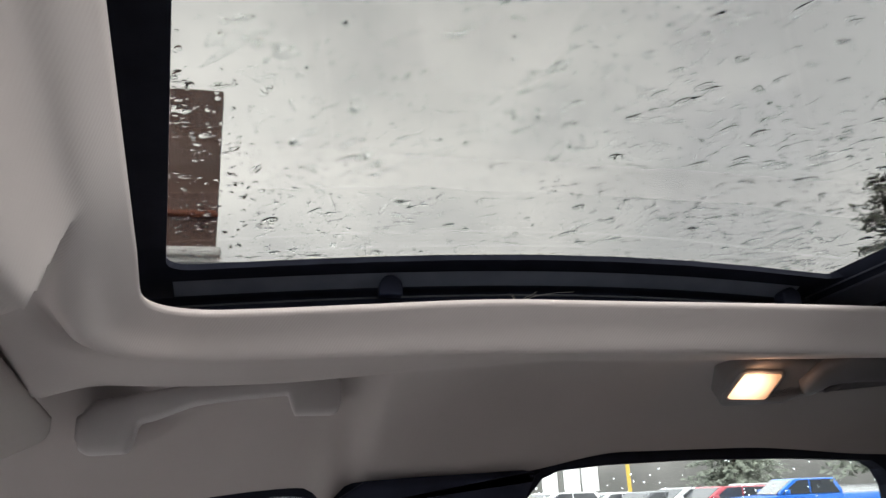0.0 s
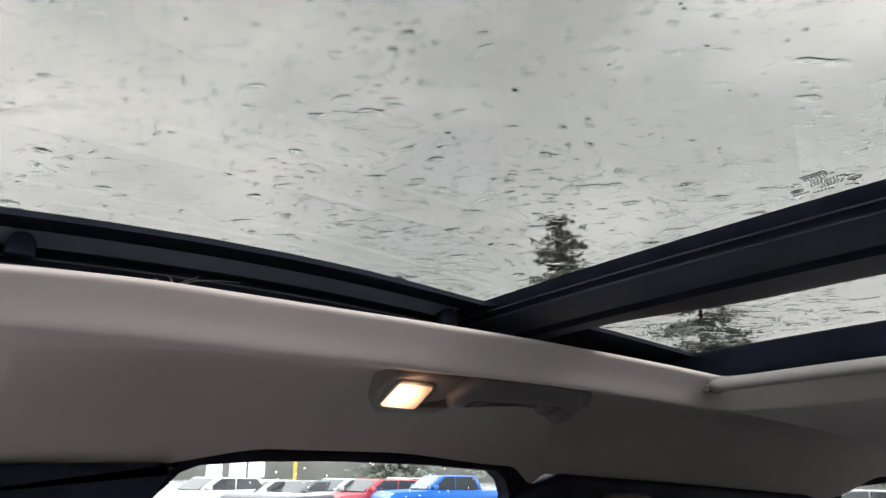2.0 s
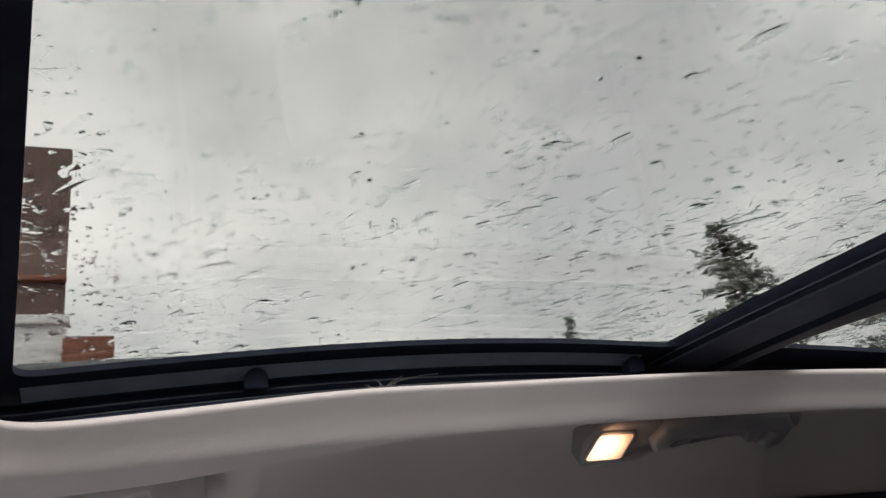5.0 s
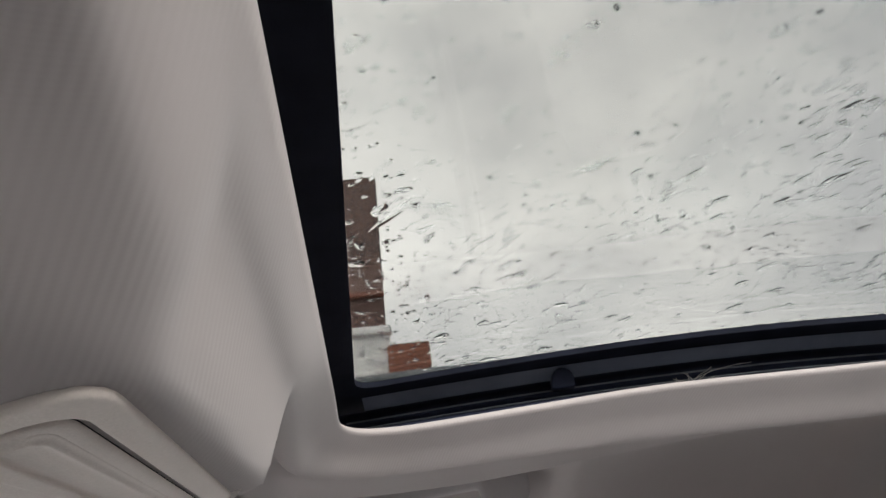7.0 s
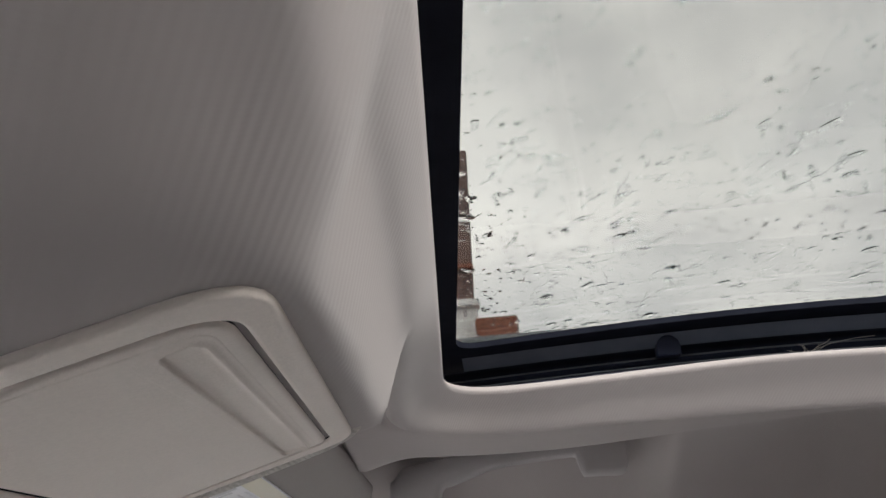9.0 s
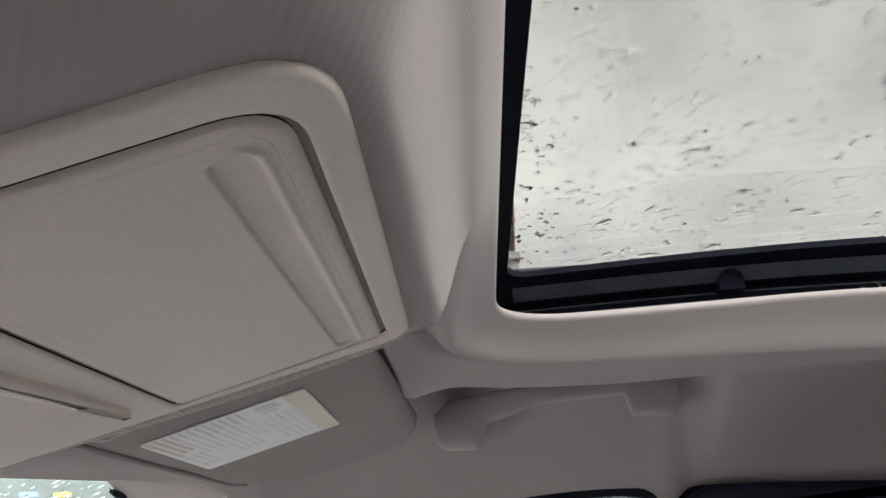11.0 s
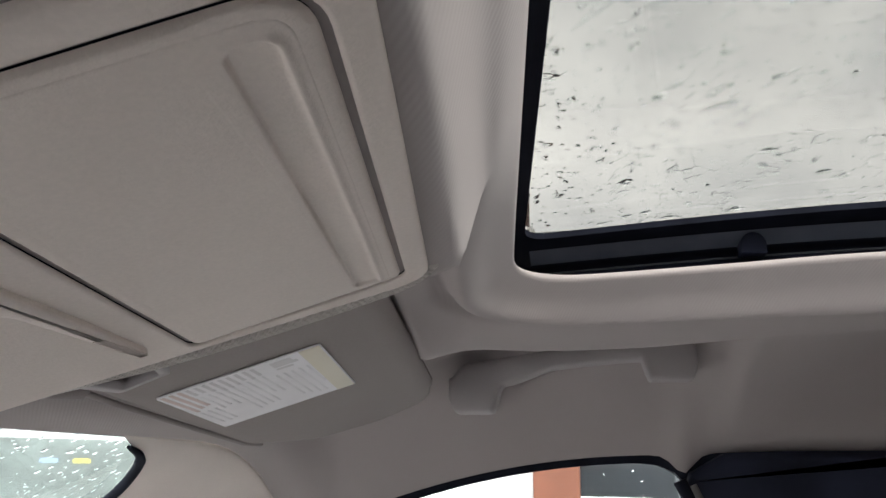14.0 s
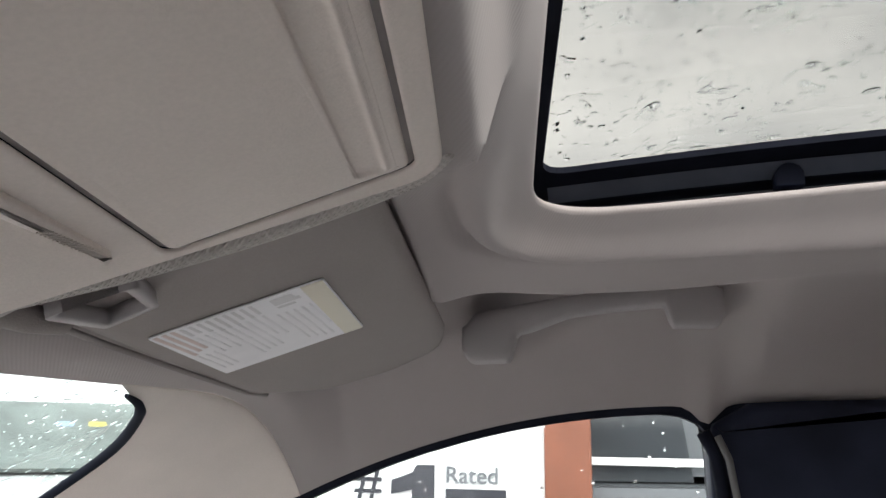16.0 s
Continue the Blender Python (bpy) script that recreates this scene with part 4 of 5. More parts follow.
# Unseen seat-shaped blocks that stop front bounce reaching the rear headliner.
for lo, hi, mat in ((0.22, 0.70, M_BOUNCE), (-0.50, -0.04, M_LOW_BOUNCE)):
    seat = bmesh.new()
    box(seat, (0.22, lo, 0.45), (0.36, hi, 1.21), 0.05)
    tagged(part("wall_light_block", seat, mat), "unseen block in a front seat's place, keeping front light off the rear", "seat back", kind="structure")
body = tagged(new("wall_body"), "lower body of the car on four wheels", "car body", kind="structure")
P_OWN = material("own_white_paint", (0.78, 0.78, 0.78), rough=0.35, coat=0.4, stain=0.03, stain_scale=3)
bm = bmesh.new()
box(bm, (-1.4, 2 * MID - 0.83, -0.28), (2.36, 0.83, 0.02), 0.05)
part("sill", bm, P_OWN, body)
bm = bmesh.new()
box(bm, (-2.32, 2 * MID - 0.80, -0.24), (-1.41, 0.80, 0.62), 0.06)
part("nose", bm, P_OWN, body)
for x in (-1.55, 1.50):
    for y in (2 * MID - 0.80, 0.80):
        wheel = new("wheel")
        wheel.parent = body
        for name, r1, d, mat in (("tyre", 0.36, 0.22, M_RUBBER), ("rim", 0.24, 0.24, M_GUIDE)):
            bm = bmesh.new()
            bmesh.ops.create_cone(bm, cap_ends=True, segments=28, radius1=r1, radius2=r1, depth=d, matrix=pose(x, y, -0.19, 90, 0, 0))
            part(name, bm, mat, wheel)
tail = bmesh.new()
box(tail, (2.30, 2 * MID - 0.80, 0.0), (2.36, 0.80, 0.95))
box(tail, (2.30, 2 * MID - 0.80, 1.30), (2.36, 0.80, 1.50))
tagged(part("wall_tail", tail, M_LOW_BOUNCE), "dark tailgate panel", "cabin wall", kind="structure")

# windscreen, its seal and the pillar beside it
def screen_z(x):
    return 1.303 + 0.55 * (x + 0.262)


EDGE = [(-0.240, 0.20, 0.0), (-0.246, 0.345, 0.0), (-0.254, 0.41, 0.0), (-0.262, 0.465, 0.0), (-0.272, 0.495, 0.0), (-0.290, 0.520, 0.0), (-0.330, 0.552, 0.0), (-0.395, 0.573, 0.0), (-0.50, 0.60, 0.0), (-0.75, 0.65, 0.0), (-1.0, 0.69, 0.0)]
EDGE = [(x, y, screen_z(x)) for x, y, _ in EDGE]
windscreen = tagged(new("window_2"), "wet sloping windscreen with a black edge", "windscreen", kind="structure")
bm = bmesh.new()
grid(bm, [[(x, y, screen_z(x) + 0.006) for y in (2 * MID - 0.78, MID, 0.78)] for x in (-0.16, -0.6, -1.2)])
grid(bm, [[(x, y, screen_z(x) + 0.011) for y in (2 * MID - 0.78, MID, 0.78)] for x in (-0.16, -0.6, -1.2)])
wp = part("pane", bm, M_SCREEN, windscreen)
wp.visible_shadow = False
bm = bmesh.new()
line = []
for i in range(3, len(EDGE) - 1):
    p0, p1, p2, p3 = (Vector(EDGE[max(3, min(j, len(EDGE) - 1))]) for j in (i - 1, i, i + 1, i + 2))
    for k in range(6):
        u = k / 6
        line.append(0.5 * (2 * p1 + (p2 - p0) * u + (2 * p0 - 5 * p1 + 4 * p2 - p3) * u * u + (3 * p1 - p0 - 3 * p2 + p3) * u ** 3))
tube(bm, line, [0.0015 + 0.0022 * min(1.0, k / 8) for k in range(len(line))], 8)
part("seal", bm, M_RUBBER, windscreen)

pillar = tagged(new("wall_front_pillar"), "pale beige moulded windscreen pillar trim", "pillar trim", kind="structure")
bm = bmesh.new()
rows = []
for k in range(41):
    s = k / 40
    f = s * (len(EDGE) - 4) + 3
    i = min(int(f), len(EDGE) - 2)
    a = Vector(EDGE[i]).lerp(Vector(EDGE[i + 1]), f - i)
    xb = -0.22 - 0.62 * s ** 1.15
    b = Vector((xb, 0.748, window_top(xb) if xb > -0.55 else window_top(-0.55) - 0.62 * (-0.55 - xb)))
    row = []
    for j in range(15):
        u = j / 14
        q = a.lerp(b, u)
        q.z += 0.020 * math.sin(math.pi * u) * (1 - 0.5 * s)
        q.y -= 0.012 * math.sin(math.pi * u)
        y0 = 0.452 + 0.293 * u
        q = Vector((-0.258, y0, liner_z(-0.258, y0) - 0.0006)).lerp(q, smooth(0.0, 0.30, s))
        row.append(q)
    rows.append(row)
grid(bm, rows)
bmesh.ops.recalc_face_normals(bm, faces=bm.faces[:])
part("trim", bm, M_TRIM, pillar)

# ---- outside: ground, far hills ----
GZ = -0.55
bm = bmesh.new()
grid(bm, [[(x, y, GZ) for x in (-400, -60, -20, 0, 20, 60, 400)] for y in (-400, -60, -20, 0, 20, 60, 400)])
tagged(part("ground", bm, M_ASPHALT, smooth=False), "wet dark asphalt of the sales lot", "ground", kind="structure")
M_HILL = material("far_wooded_hill", (0.075, 0.072, 0.068), rough=0.95, stain=0.3, stain_scale=0.12)
bm = bmesh.new()
rng = random.Random(11)
rows = []
for k in range(121):
    a = radians(-60 + 200 * k / 120)
    r = 140
    h = 9 + 5 * noise.noise((k * 0.13, 3.1, 0)) + 2.5 * noise.noise((k * 0.7, 1.0, 0)) + rng.random() * 0.8
    rows.append([(math.sin(a) * r, math.cos(a) * r, GZ), (math.sin(a) * (r + 3), math.cos(a) * (r + 3), h * 0.4), (math.sin(a) * (r + 12), math.cos(a) * (r + 12), h * 0.62)])
grid(bm, rows)
tagged(part("backdrop", bm, M_HILL), "distant grey wooded hills", "hills", kind="structure")

# ---- dealership facade ----
M_WHITE = material("white_cladding", (0.80, 0.80, 0.80), rough=0.4, stain=0.03, stain_scale=1.2)
M_BROWN = material("red_brown_cladding", (0.22, 0.075, 0.042), rough=0.5, stain=0.12, stain_scale=1.5, grain=0.08, grain_scale=30)
M_BROWN_DARK = material("dark_brown_cladding", (0.12, 0.066, 0.053), rough=0.6, stain=0.25, stain_scale=2.0)
M_SIGN_INK = material("sign_black", (0.03, 0.03, 0.04), rough=0.5)
M_SIGN_GREY = material("sign_grey", (0.14, 0.145, 0.16), rough=0.5)
house = thing("showroom_building", "white showroom wall framed by red-brown columns", "building")
def facade(name, lo, hi, mat, label="", bevel=0.03):
    bm = bmesh.new()
    box(bm, lo, hi, bevel)
    return part(name, bm, mat, house, label, smooth=False)


facade("wall", (-4.2, 10.05, GZ), (-0.66, 10.3, 4.45), M_WHITE)
facade("column", (-0.68, 9.85, GZ), (-0.10, 10.4, 4.2), M_BROWN, "red-brown clad column")
facade("column", (-4.4, 9.85, GZ), (-3.86, 10.4, 4.2), M_BROWN, "red-brown clad column")
facade("tower", (-3.3, 10.1, 4.45), (-0.70, 10.25, 6.95), M_BROWN_DARK, "dark brown tower over the wall")
facade("band", (-3.35, 10.0, 4.98), (-0.68, 10.12, 5.06), M_BROWN)
facade("ledge", (-3.35, 9.95, 4.40), (-0.62, 10.2, 4.52), M_WHITE)


def sign_text(body, size, x, z, mat, label):
    cu = bpy.data.curves.new("lettering", "FONT")
    cu.body, cu.size, cu.extrude, cu.offset = body, size, 0.01, 0.003
    tmp = bpy.data.objects.new("lettering_shape", cu)
    scene.collection.objects.link(tmp)
    me = bpy.data.meshes.new_from_object(tmp.evaluated_get(bpy.context.evaluated_depsgraph_get()))
    bpy.data.objects.remove(tmp)
    me.materials.clear()
    me.materials.append(mat)
    ob = new("lettering", me)
    ob.matrix_world = pose(x, 10.035, z, 90, 0, 0)
    ob.parent = house
    return tagged(ob, label)


sign_text("#", 0.62, -3.2, 0.38, M_SIGN_INK, "black number sign")
bm = bmesh.new()
xz_plate(bm, [(-2.42, -0.1), (-2.12, -0.1), (-2.12, 0.82), (-2.36, 0.82), (-2.42, 0.72), (-2.70, 0.62), (-2.70, 0.44), (-2.42, 0.50)], 10.02, 10.06, 0.003)
part("figure", bm, M_SIGN_INK, house, "large black figure one", smooth=False)
sign_text("Rated", 0.30, -1.98, 0.60, M_SIGN_GREY, "grey word on the white wall")
facade("name_bar", (-1.97, 10.02, 0.30), (-1.18, 10.05, 0.53), M_SIGN_INK, "black bar below the word", 0.005)

# ---- vehicles ----
M_TYRE = material("tyre_rubber", (0.02, 0.02, 0.02), rough=0.85)
M_RIM = material("alloy_rim", (0.5, 0.5, 0.52), rough=0.3, metal=0.9)
M_CAR_GLASS = material("dark_car_glass", (0.05, 0.054, 0.06), rough=0.08, spec=0.4)
M_LIGHT_CLEAR = material("clear_lamp", (0.6, 0.6, 0.6), rough=0.1)
M_LIGHT_RED = material("red_lamp", (0.35, 0.02, 0.02), rough=0.15)
def paint(name, c, metal=0.0):
    return material(name, c, rough=0.4, metal=metal, coat=0.35, stain=0.05, stain_scale=3)


def vehicle(name, label, color_mat, side, roof, width, m, bed=None):
    """A parked vehicle: side outline of its body, of its glasshouse, its width."""
    ob = thing(name, label, "car" if bed is None else "pickup truck", "vehicles on the lot")
    ax = Matrix(((1, 0, 0, 0), (0, 0, 1, 0), (0, 1, 0, 0), (0, 0, 0, 1)))
    bm = bmesh.new()
    plate(bm, round_outline(side, 0.10, 4), -width / 2, width / 2, 0.05, ax)
    part("body", bm, color_mat, ob, smooth=False)
    bm = bmesh.new()
    plate(bm, round_outline(roof, 0.10, 4), -width / 2 + 0.10, width / 2 - 0.10, 0.06, ax)
    part("cabin", bm, color_mat, ob, smooth=False)
    c = Vector((sum(p[0] for p in roof) / len(roof), sum(p[1] for p in roof) / len(roof)))
    shrunk = [c + Vector((p[0] - c.x, p[1] - c.y)) * 0.82 for p in roof]
    for sgn in (-1, 1):
        y = sgn * (width / 2 - 0.095)
        for lo, hi in ((0.0, 0.485), (0.515, 1.0)):
            xs = [p.x for p in shrunk]
            xm0, xm1 = min(xs) + (max(xs) - min(xs)) * lo, min(xs) + (max(xs) - min(xs)) * hi
            pts = [Vector((min(max(p.x, xm0), xm1), p.y)) for p in shrunk]
            zs = [p.y for p in shrunk]
            if lo == 0.0:
                pts = [p for p in pts if p.x < xm1 - 1e-6] + [Vector((xm1, min(zs))), Vector((xm1, max(zs)))]
            else:
                pts = [p for p in pts if p.x > xm0 + 1e-6] + [Vector((xm0, max(zs))), Vector((xm0, min(zs)))]
            mid = sum(pts, Vector((0, 0))) / len(pts)
            pts.sort(key=lambda p: math.atan2(p.y - mid.y, p.x - mid.x))
            bm = bmesh.new()
            plate(bm, pts, y - 0.012, y + 0.012, 0.004, ax)
            part("side_window", bm, M_CAR_GLASS, ob, smooth=False)
    for a, b in ((roof[0], roof[1]), (roof[-2], roof[-1])):
        a, b = Vector((a[0], a[1])), Vector((b[0], b[1]))
        lo, hi = a.lerp(b, 0.10), a.lerp(b, 0.90)
        d = (hi - lo).normalized()
        nrm = Vector((-d.y, d.x))
        if nrm.dot(lo - c) < 0:
            nrm = -nrm
        bm = bmesh.new()
        w = width / 2 - 0.22
        q = [Vector((p.x + nrm.x * t, yy, p.y + nrm.y * t)) for p in (lo, hi) for yy in (-w, w) for t in (-0.01, 0.012)]
        vs = [bm.verts.new(v) for v in q]
        bmesh.ops.convex_hull(bm, input=vs)
        part("screen", bm, M_CAR_GLASS, ob, smooth=False)
    x0, x1 = min(p[0] for p in side), max(p[0] for p in side)
    for x in (x0 + 0.85, x1 - 0.95):
        for sgn in (-1, 1):
            wheel = new("wheel")
            wheel.parent = ob
            bm = bmesh.new()
            bmesh.ops.create_cone(bm, cap_ends=True, segments=24, radius1=0.34, radius2=0.34, depth=0.22, matrix=pose(x, sgn * (width / 2 - 0.10), 0.34, 90, 0, 0))
            part("tyre", bm, M_TYRE, wheel)
            bm = bmesh.new()
            bmesh.ops.create_cone(bm, cap_ends=True, segments=16, radius1=0.22, radius2=0.18, depth=0.24, matrix=pose(x, sgn * (width / 2 - 0.10), 0.34, 90, 0, 0))
            part("rim", bm, M_RIM, wheel)
    hz = 0.72
    for sgn in (-1, 1):
        bm = bmesh.new()
        box(bm, (x0 - 0.015, sgn * (width / 2 - 0.25) - 0.16, hz), (x0 + 0.12, sgn * (width / 2 - 0.25) + 0.16, hz + 0.14), 0.02)
        part("headlight", bm, M_LIGHT_CLEAR, ob)
        bm = bmesh.new()
        box(bm, (x1 - 0.1, sgn * (width / 2 - 0.16) - 0.10, hz + 0.06), (x1 + 0.012, sgn * (width / 2 - 0.16) + 0.10, hz + 0.34), 0.02)
        part("tail_light", bm, M_LIGHT_RED, ob)
        bm = bmesh.new()
        zc = min(p[1] for p in roof)
        xf = min(roof, key=lambda p: p[0])[0]
        box(bm, (xf + 0.28, sgn * (width / 2 + 0.10) - 0.09, zc + 0.05), (xf + 0.40, sgn * (width / 2 + 0.10) + 0.09, zc + 0.20), 0.03)
        part("door_mirror", bm, color_mat, ob)
    if bed is not None:
        bm = bmesh.new()
        box(bm, (bed[0], -width / 2 + 0.12, bed[2] - 0.02), (bed[1], width / 2 - 0.12, bed[2] + 0.012), 0.004)
        part("bed_cover", bm, M_TRIM_DARK, ob)
    ob.matrix_world = m
    return ob


SUV = ([(0, 0.35), (0.02, 0.80), (0.25, 0.98), (1.30, 1.06), (4.30, 1.10), (4.55, 0.95), (4.60, 0.40)], [(1.25, 1.04), (2.05, 1.53), (4.05, 1.51), (4.45, 1.06)])
SEDAN = ([(0, 0.32), (0.02, 0.66), (0.30, 0.80), (1.25, 0.92), (3.9, 0.98), (4.62, 0.92), (4.70, 0.45)], [(1.15, 0.90), (2.05, 1.43), (3.15, 1.44), (4.15, 0.96)])
TRUCK = ([(0, 0.45), (0.02, 0.95), (0.25, 1.14), (1.45, 1.20), (5.35, 1.20), (5.45, 1.10), (5.45, 0.55)], [(1.40, 1.18), (2.10, 1.70), (3.45, 1.70), (3.72, 1.18)])
P_BLUE = paint("bright_blue_paint", (0.012, 0.13, 0.52))
P_RED = paint("red_paint", (0.36, 0.03, 0.05))
P_WHITE = paint("white_paint", (0.60, 0.60, 0.60))
P_SILVER = paint("silver_paint", (0.42, 0.43, 0.44), 0.3)
P_GREY = paint("dark_grey_paint", (0.10, 0.105, 0.115), 0.3)
def parked(kind, color, label, yaw_deg, dist, turn, width=1.85, name="car", bed=None):
    a = radians(yaw_deg)
    return vehicle(name, label, color, kind[0], kind[1], width, pose(0.09 + dist * math.sin(a), dist * math.cos(a), GZ, 0, 0, turn), bed)


parked(TRUCK, P_BLUE, "bright blue four-door pickup truck on the lot", 32.1, 28.0, -12, 1.95, "pickup_truck", (3.8, 5.35, 1.20))
parked(SUV, P_RED, "red hatchback parked beside the blue pickup", 28.0, 29.0, 5)
parked(SUV, P_WHITE, "white hatchback parked behind the red one", 30.6, 36.0, 0)
parked(SUV, P_SILVER, "silver hatchback parked in the row", 25.8, 30.0, 8)
parked(SEDAN, P_GREY, "dark grey saloon parked in the row", 23.4, 30.0, 10)
parked(SEDAN, P_WHITE, "white saloon parked in the row", 20.6, 31.0, 12)
parked(SUV, P_WHITE, "white hatchback at the end of the row", 16.6, 30.0, 14)
parked(SEDAN, P_GREY, "dark grey saloon parked close to the car", 17.0, 12.5, 24)
parked(SUV, P_WHITE, "white wagon parked behind the pickup", 43.5, 26.0, 10)
parked(SUV, P_WHITE, "white wagon beside the rear quarter window", 66.0, 9.0, -18)
parked(SUV, P_SILVER, "silver wagon further back on the lot", 58.0, 21.0, -20)
van = vehicle("van", "dark grey van beside the brown column", P_GREY, [(0, 0.3), (0.02, 0.9), (0.5, 1.1), (4.8, 1.15), (4.9, 0.4)], [(0.5, 1.08), (1.1, 2.25), (4.7, 2.25), (4.85, 1.10)], 1.95, pose(-3.3, 11.4, GZ, 0, 0, 0))
bm = bmesh.new()
box(bm, (0.3, -1.005, 1.40), (4.7, -0.985, 1.50), 0.005)
part("trim_strip", bm, M_WHITE, van, "white trim strip along the side")
ahead = vehicle("car", "white wagon with a wet windscreen parked ahead", P_WHITE, SUV[0], SUV[1], 1.9, pose(-2.35, 2.95, GZ + 0.48, 0, 0, 129))
# Sky reflection put into the colour, paler than the other car glass.
M_SKY_SCREEN = material("sky_toned_wet_windscreen", (0.12, 0.14, 0.135), rough=0.2, coat=0.3, stain=0.35, stain_scale=4)
for ob in list(ahead.children):
    if ob.name.startswith("screen"):
        ob.data.materials.clear()
        ob.data.materials.append(M_SKY_SCREEN)
M_STICKER = material("yellow_sticker", (0.62, 0.50, 0.12), rough=0.5)
M_STICKER_BLUE = material("blue_sticker", (0.30, 0.40, 0.58), rough=0.5)
for yy, mat, name in ((-0.33, M_STICKER, "yellow price sticker"), (-0.14, M_STICKER_BLUE, "small blue sticker")):
    bm = bmesh.new()
    plate(bm, round_outline([(-0.055, -0.03), (0.055, -0.03), (0.055, 0.03), (-0.055, 0.03)], 0.02, 4), -0.002, 0.002, 0.0005, pose(1.74, yy, 1.352, 0, -31.5, 0) @ pose(0, 0, 0, 0, 0, 90))
    part("windscreen_sticker", bm, mat, ahead, name)


def lot_sign(label, yaw_deg, dist, z0, z1, width, mat, mast_mat):
    ob = thing("lot_sign", label, "sign", "signs on the lot")
    a = radians(yaw_deg)
    bm = bmesh.new()
    box(bm, (-width / 2, -0.08, z0), (width / 2, 0.08, z1), 0.02)
    part("board", bm, mat, ob, smooth=False)
    bm = bmesh.new()
    tube(bm, [(0, 0.1, GZ), (0, 0.1, z1 + 0.1)], 0.09, 10)
    part("mast", bm, mast_mat, ob)
    ob.matrix_world = pose(0.09 + dist * math.sin(a), dist * math.cos(a), 0, 0, 0, -yaw_deg)
    return ob


M_POST_YELLOW = material("yellow_post_paint", (0.55, 0.38, 0.06), rough=0.5)
lot_sign("tall white sign board on a mast", 22.0, 40, 0.9, 3.4, 0.8, M_WHITE, M_WHITE)
lot_sign("tall white sign board on a mast", 23.3, 40, 0.9, 3.4, 0.8, M_WHITE, M_WHITE)
lot_sign("white sign board on a short mast", 20.4, 36, 0.8, 2.4, 0.7, M_WHITE, M_WHITE)
lot_sign("yellow post with a narrow board", 26.0, 38, 0.6, 2.6, 0.18, M_POST_YELLOW, M_POST_YELLOW)
# ---- conifers ----
M_NEEDLE = material("conifer_needles", (0.17, 0.185, 0.15), rough=0.8, stain=0.3, stain_scale=2)
M_BARK = material("bark", (0.07, 0.05, 0.035), rough=0.95, stain=0.3, stain_scale=5)
def conifer(x, y, top, spread, seed, label, low=0.25):
    ob = thing("conifer", label, "tree", "conifers behind the lot")
    r = random.Random(seed)
    h = top - GZ
    bm = bmesh.new()
    tube(bm, [(0, 0, 0), (0.05, 0, h * 0.5), (0.0, 0.03, h * 0.97)], [0.26, 0.15, 0.03], 8)
    part("trunk", bm, M_BARK, ob)
    verts, faces, lv, lf = [], [], [], []
    levels = int(h * 3.8)
    for k in range(levels):
        s = k / levels
        z = h * (low + (1 - low) * s)
        reach = spread * ((1 - s) ** 0.72) * (0.88 + 0.18 * r.random()) + 0.12
        for b in range(max(4, int(9 * (1 - s) + 4))):
            a = r.random() * 6.283
            rr = reach * (0.6 + 0.45 * r.random())
            droop = -0.22 * rr + r.random() * 0.15
            n = len(lv)
            dx, dy = math.cos(a), math.sin(a)
            px, py = -dy, dx
            lv += [(px * 0.03, py * 0.03, z), (-px * 0.03, -py * 0.03, z), (dx * rr, dy * rr, z + droop)]
            lf.append((n, n + 1, n + 2))
            for c in range(int(24 + rr * 26)):
                t = 0.2 + 0.8 * r.random()
                cx, cy, cz = dx * rr * t + r.uniform(-.14, .14), dy * rr * t + r.uniform(-.14, .14), z + droop * t + r.uniform(-.12, .08)
                q = 0.06 + 0.09 * r.random()
                n = len(verts)
                u = Vector((r.uniform(-1, 1), r.uniform(-1, 1), r.uniform(-0.6, 0.6))).normalized()
                w = u.orthogonal().normalized()
                for e in (-u * q, w * q * 0.42, u * q, -w * q * 0.42):
                    verts.append((cx + e.x, cy + e.y, cz + e.z))
                faces.append((n, n + 1, n + 2, n + 3))
    me = bpy.data.meshes.new("crown")
    me.from_pydata(verts, [], faces)
    me.materials.append(M_NEEDLE)
    cr = tagged(new("crown", me), kind="stuff")
    cr.parent = ob
    me = bpy.data.meshes.new("limbs")
    me.from_pydata(lv, [], lf)
    me.materials.append(M_BARK)
    li = tagged(new("limbs", me), kind="stuff")
    li.parent = ob
    ob.matrix_world = pose(x, y, GZ)
    return ob


conifer(15.8, 15.4, 8.9, 3.1, 3, "tall dark green conifer behind the lot")
conifer(18.25, 12.3, 6.5, 4.6, 5, "bushy dark conifer beside the taller one", 0.2)
conifer(26.6, 40.3, 13.8, 3.3, 8, "small conifer seen low over the rail", 0.04)
conifer(22.0, 6.6, 9.6, 1.5, 9, "slim conifer further along the lot")

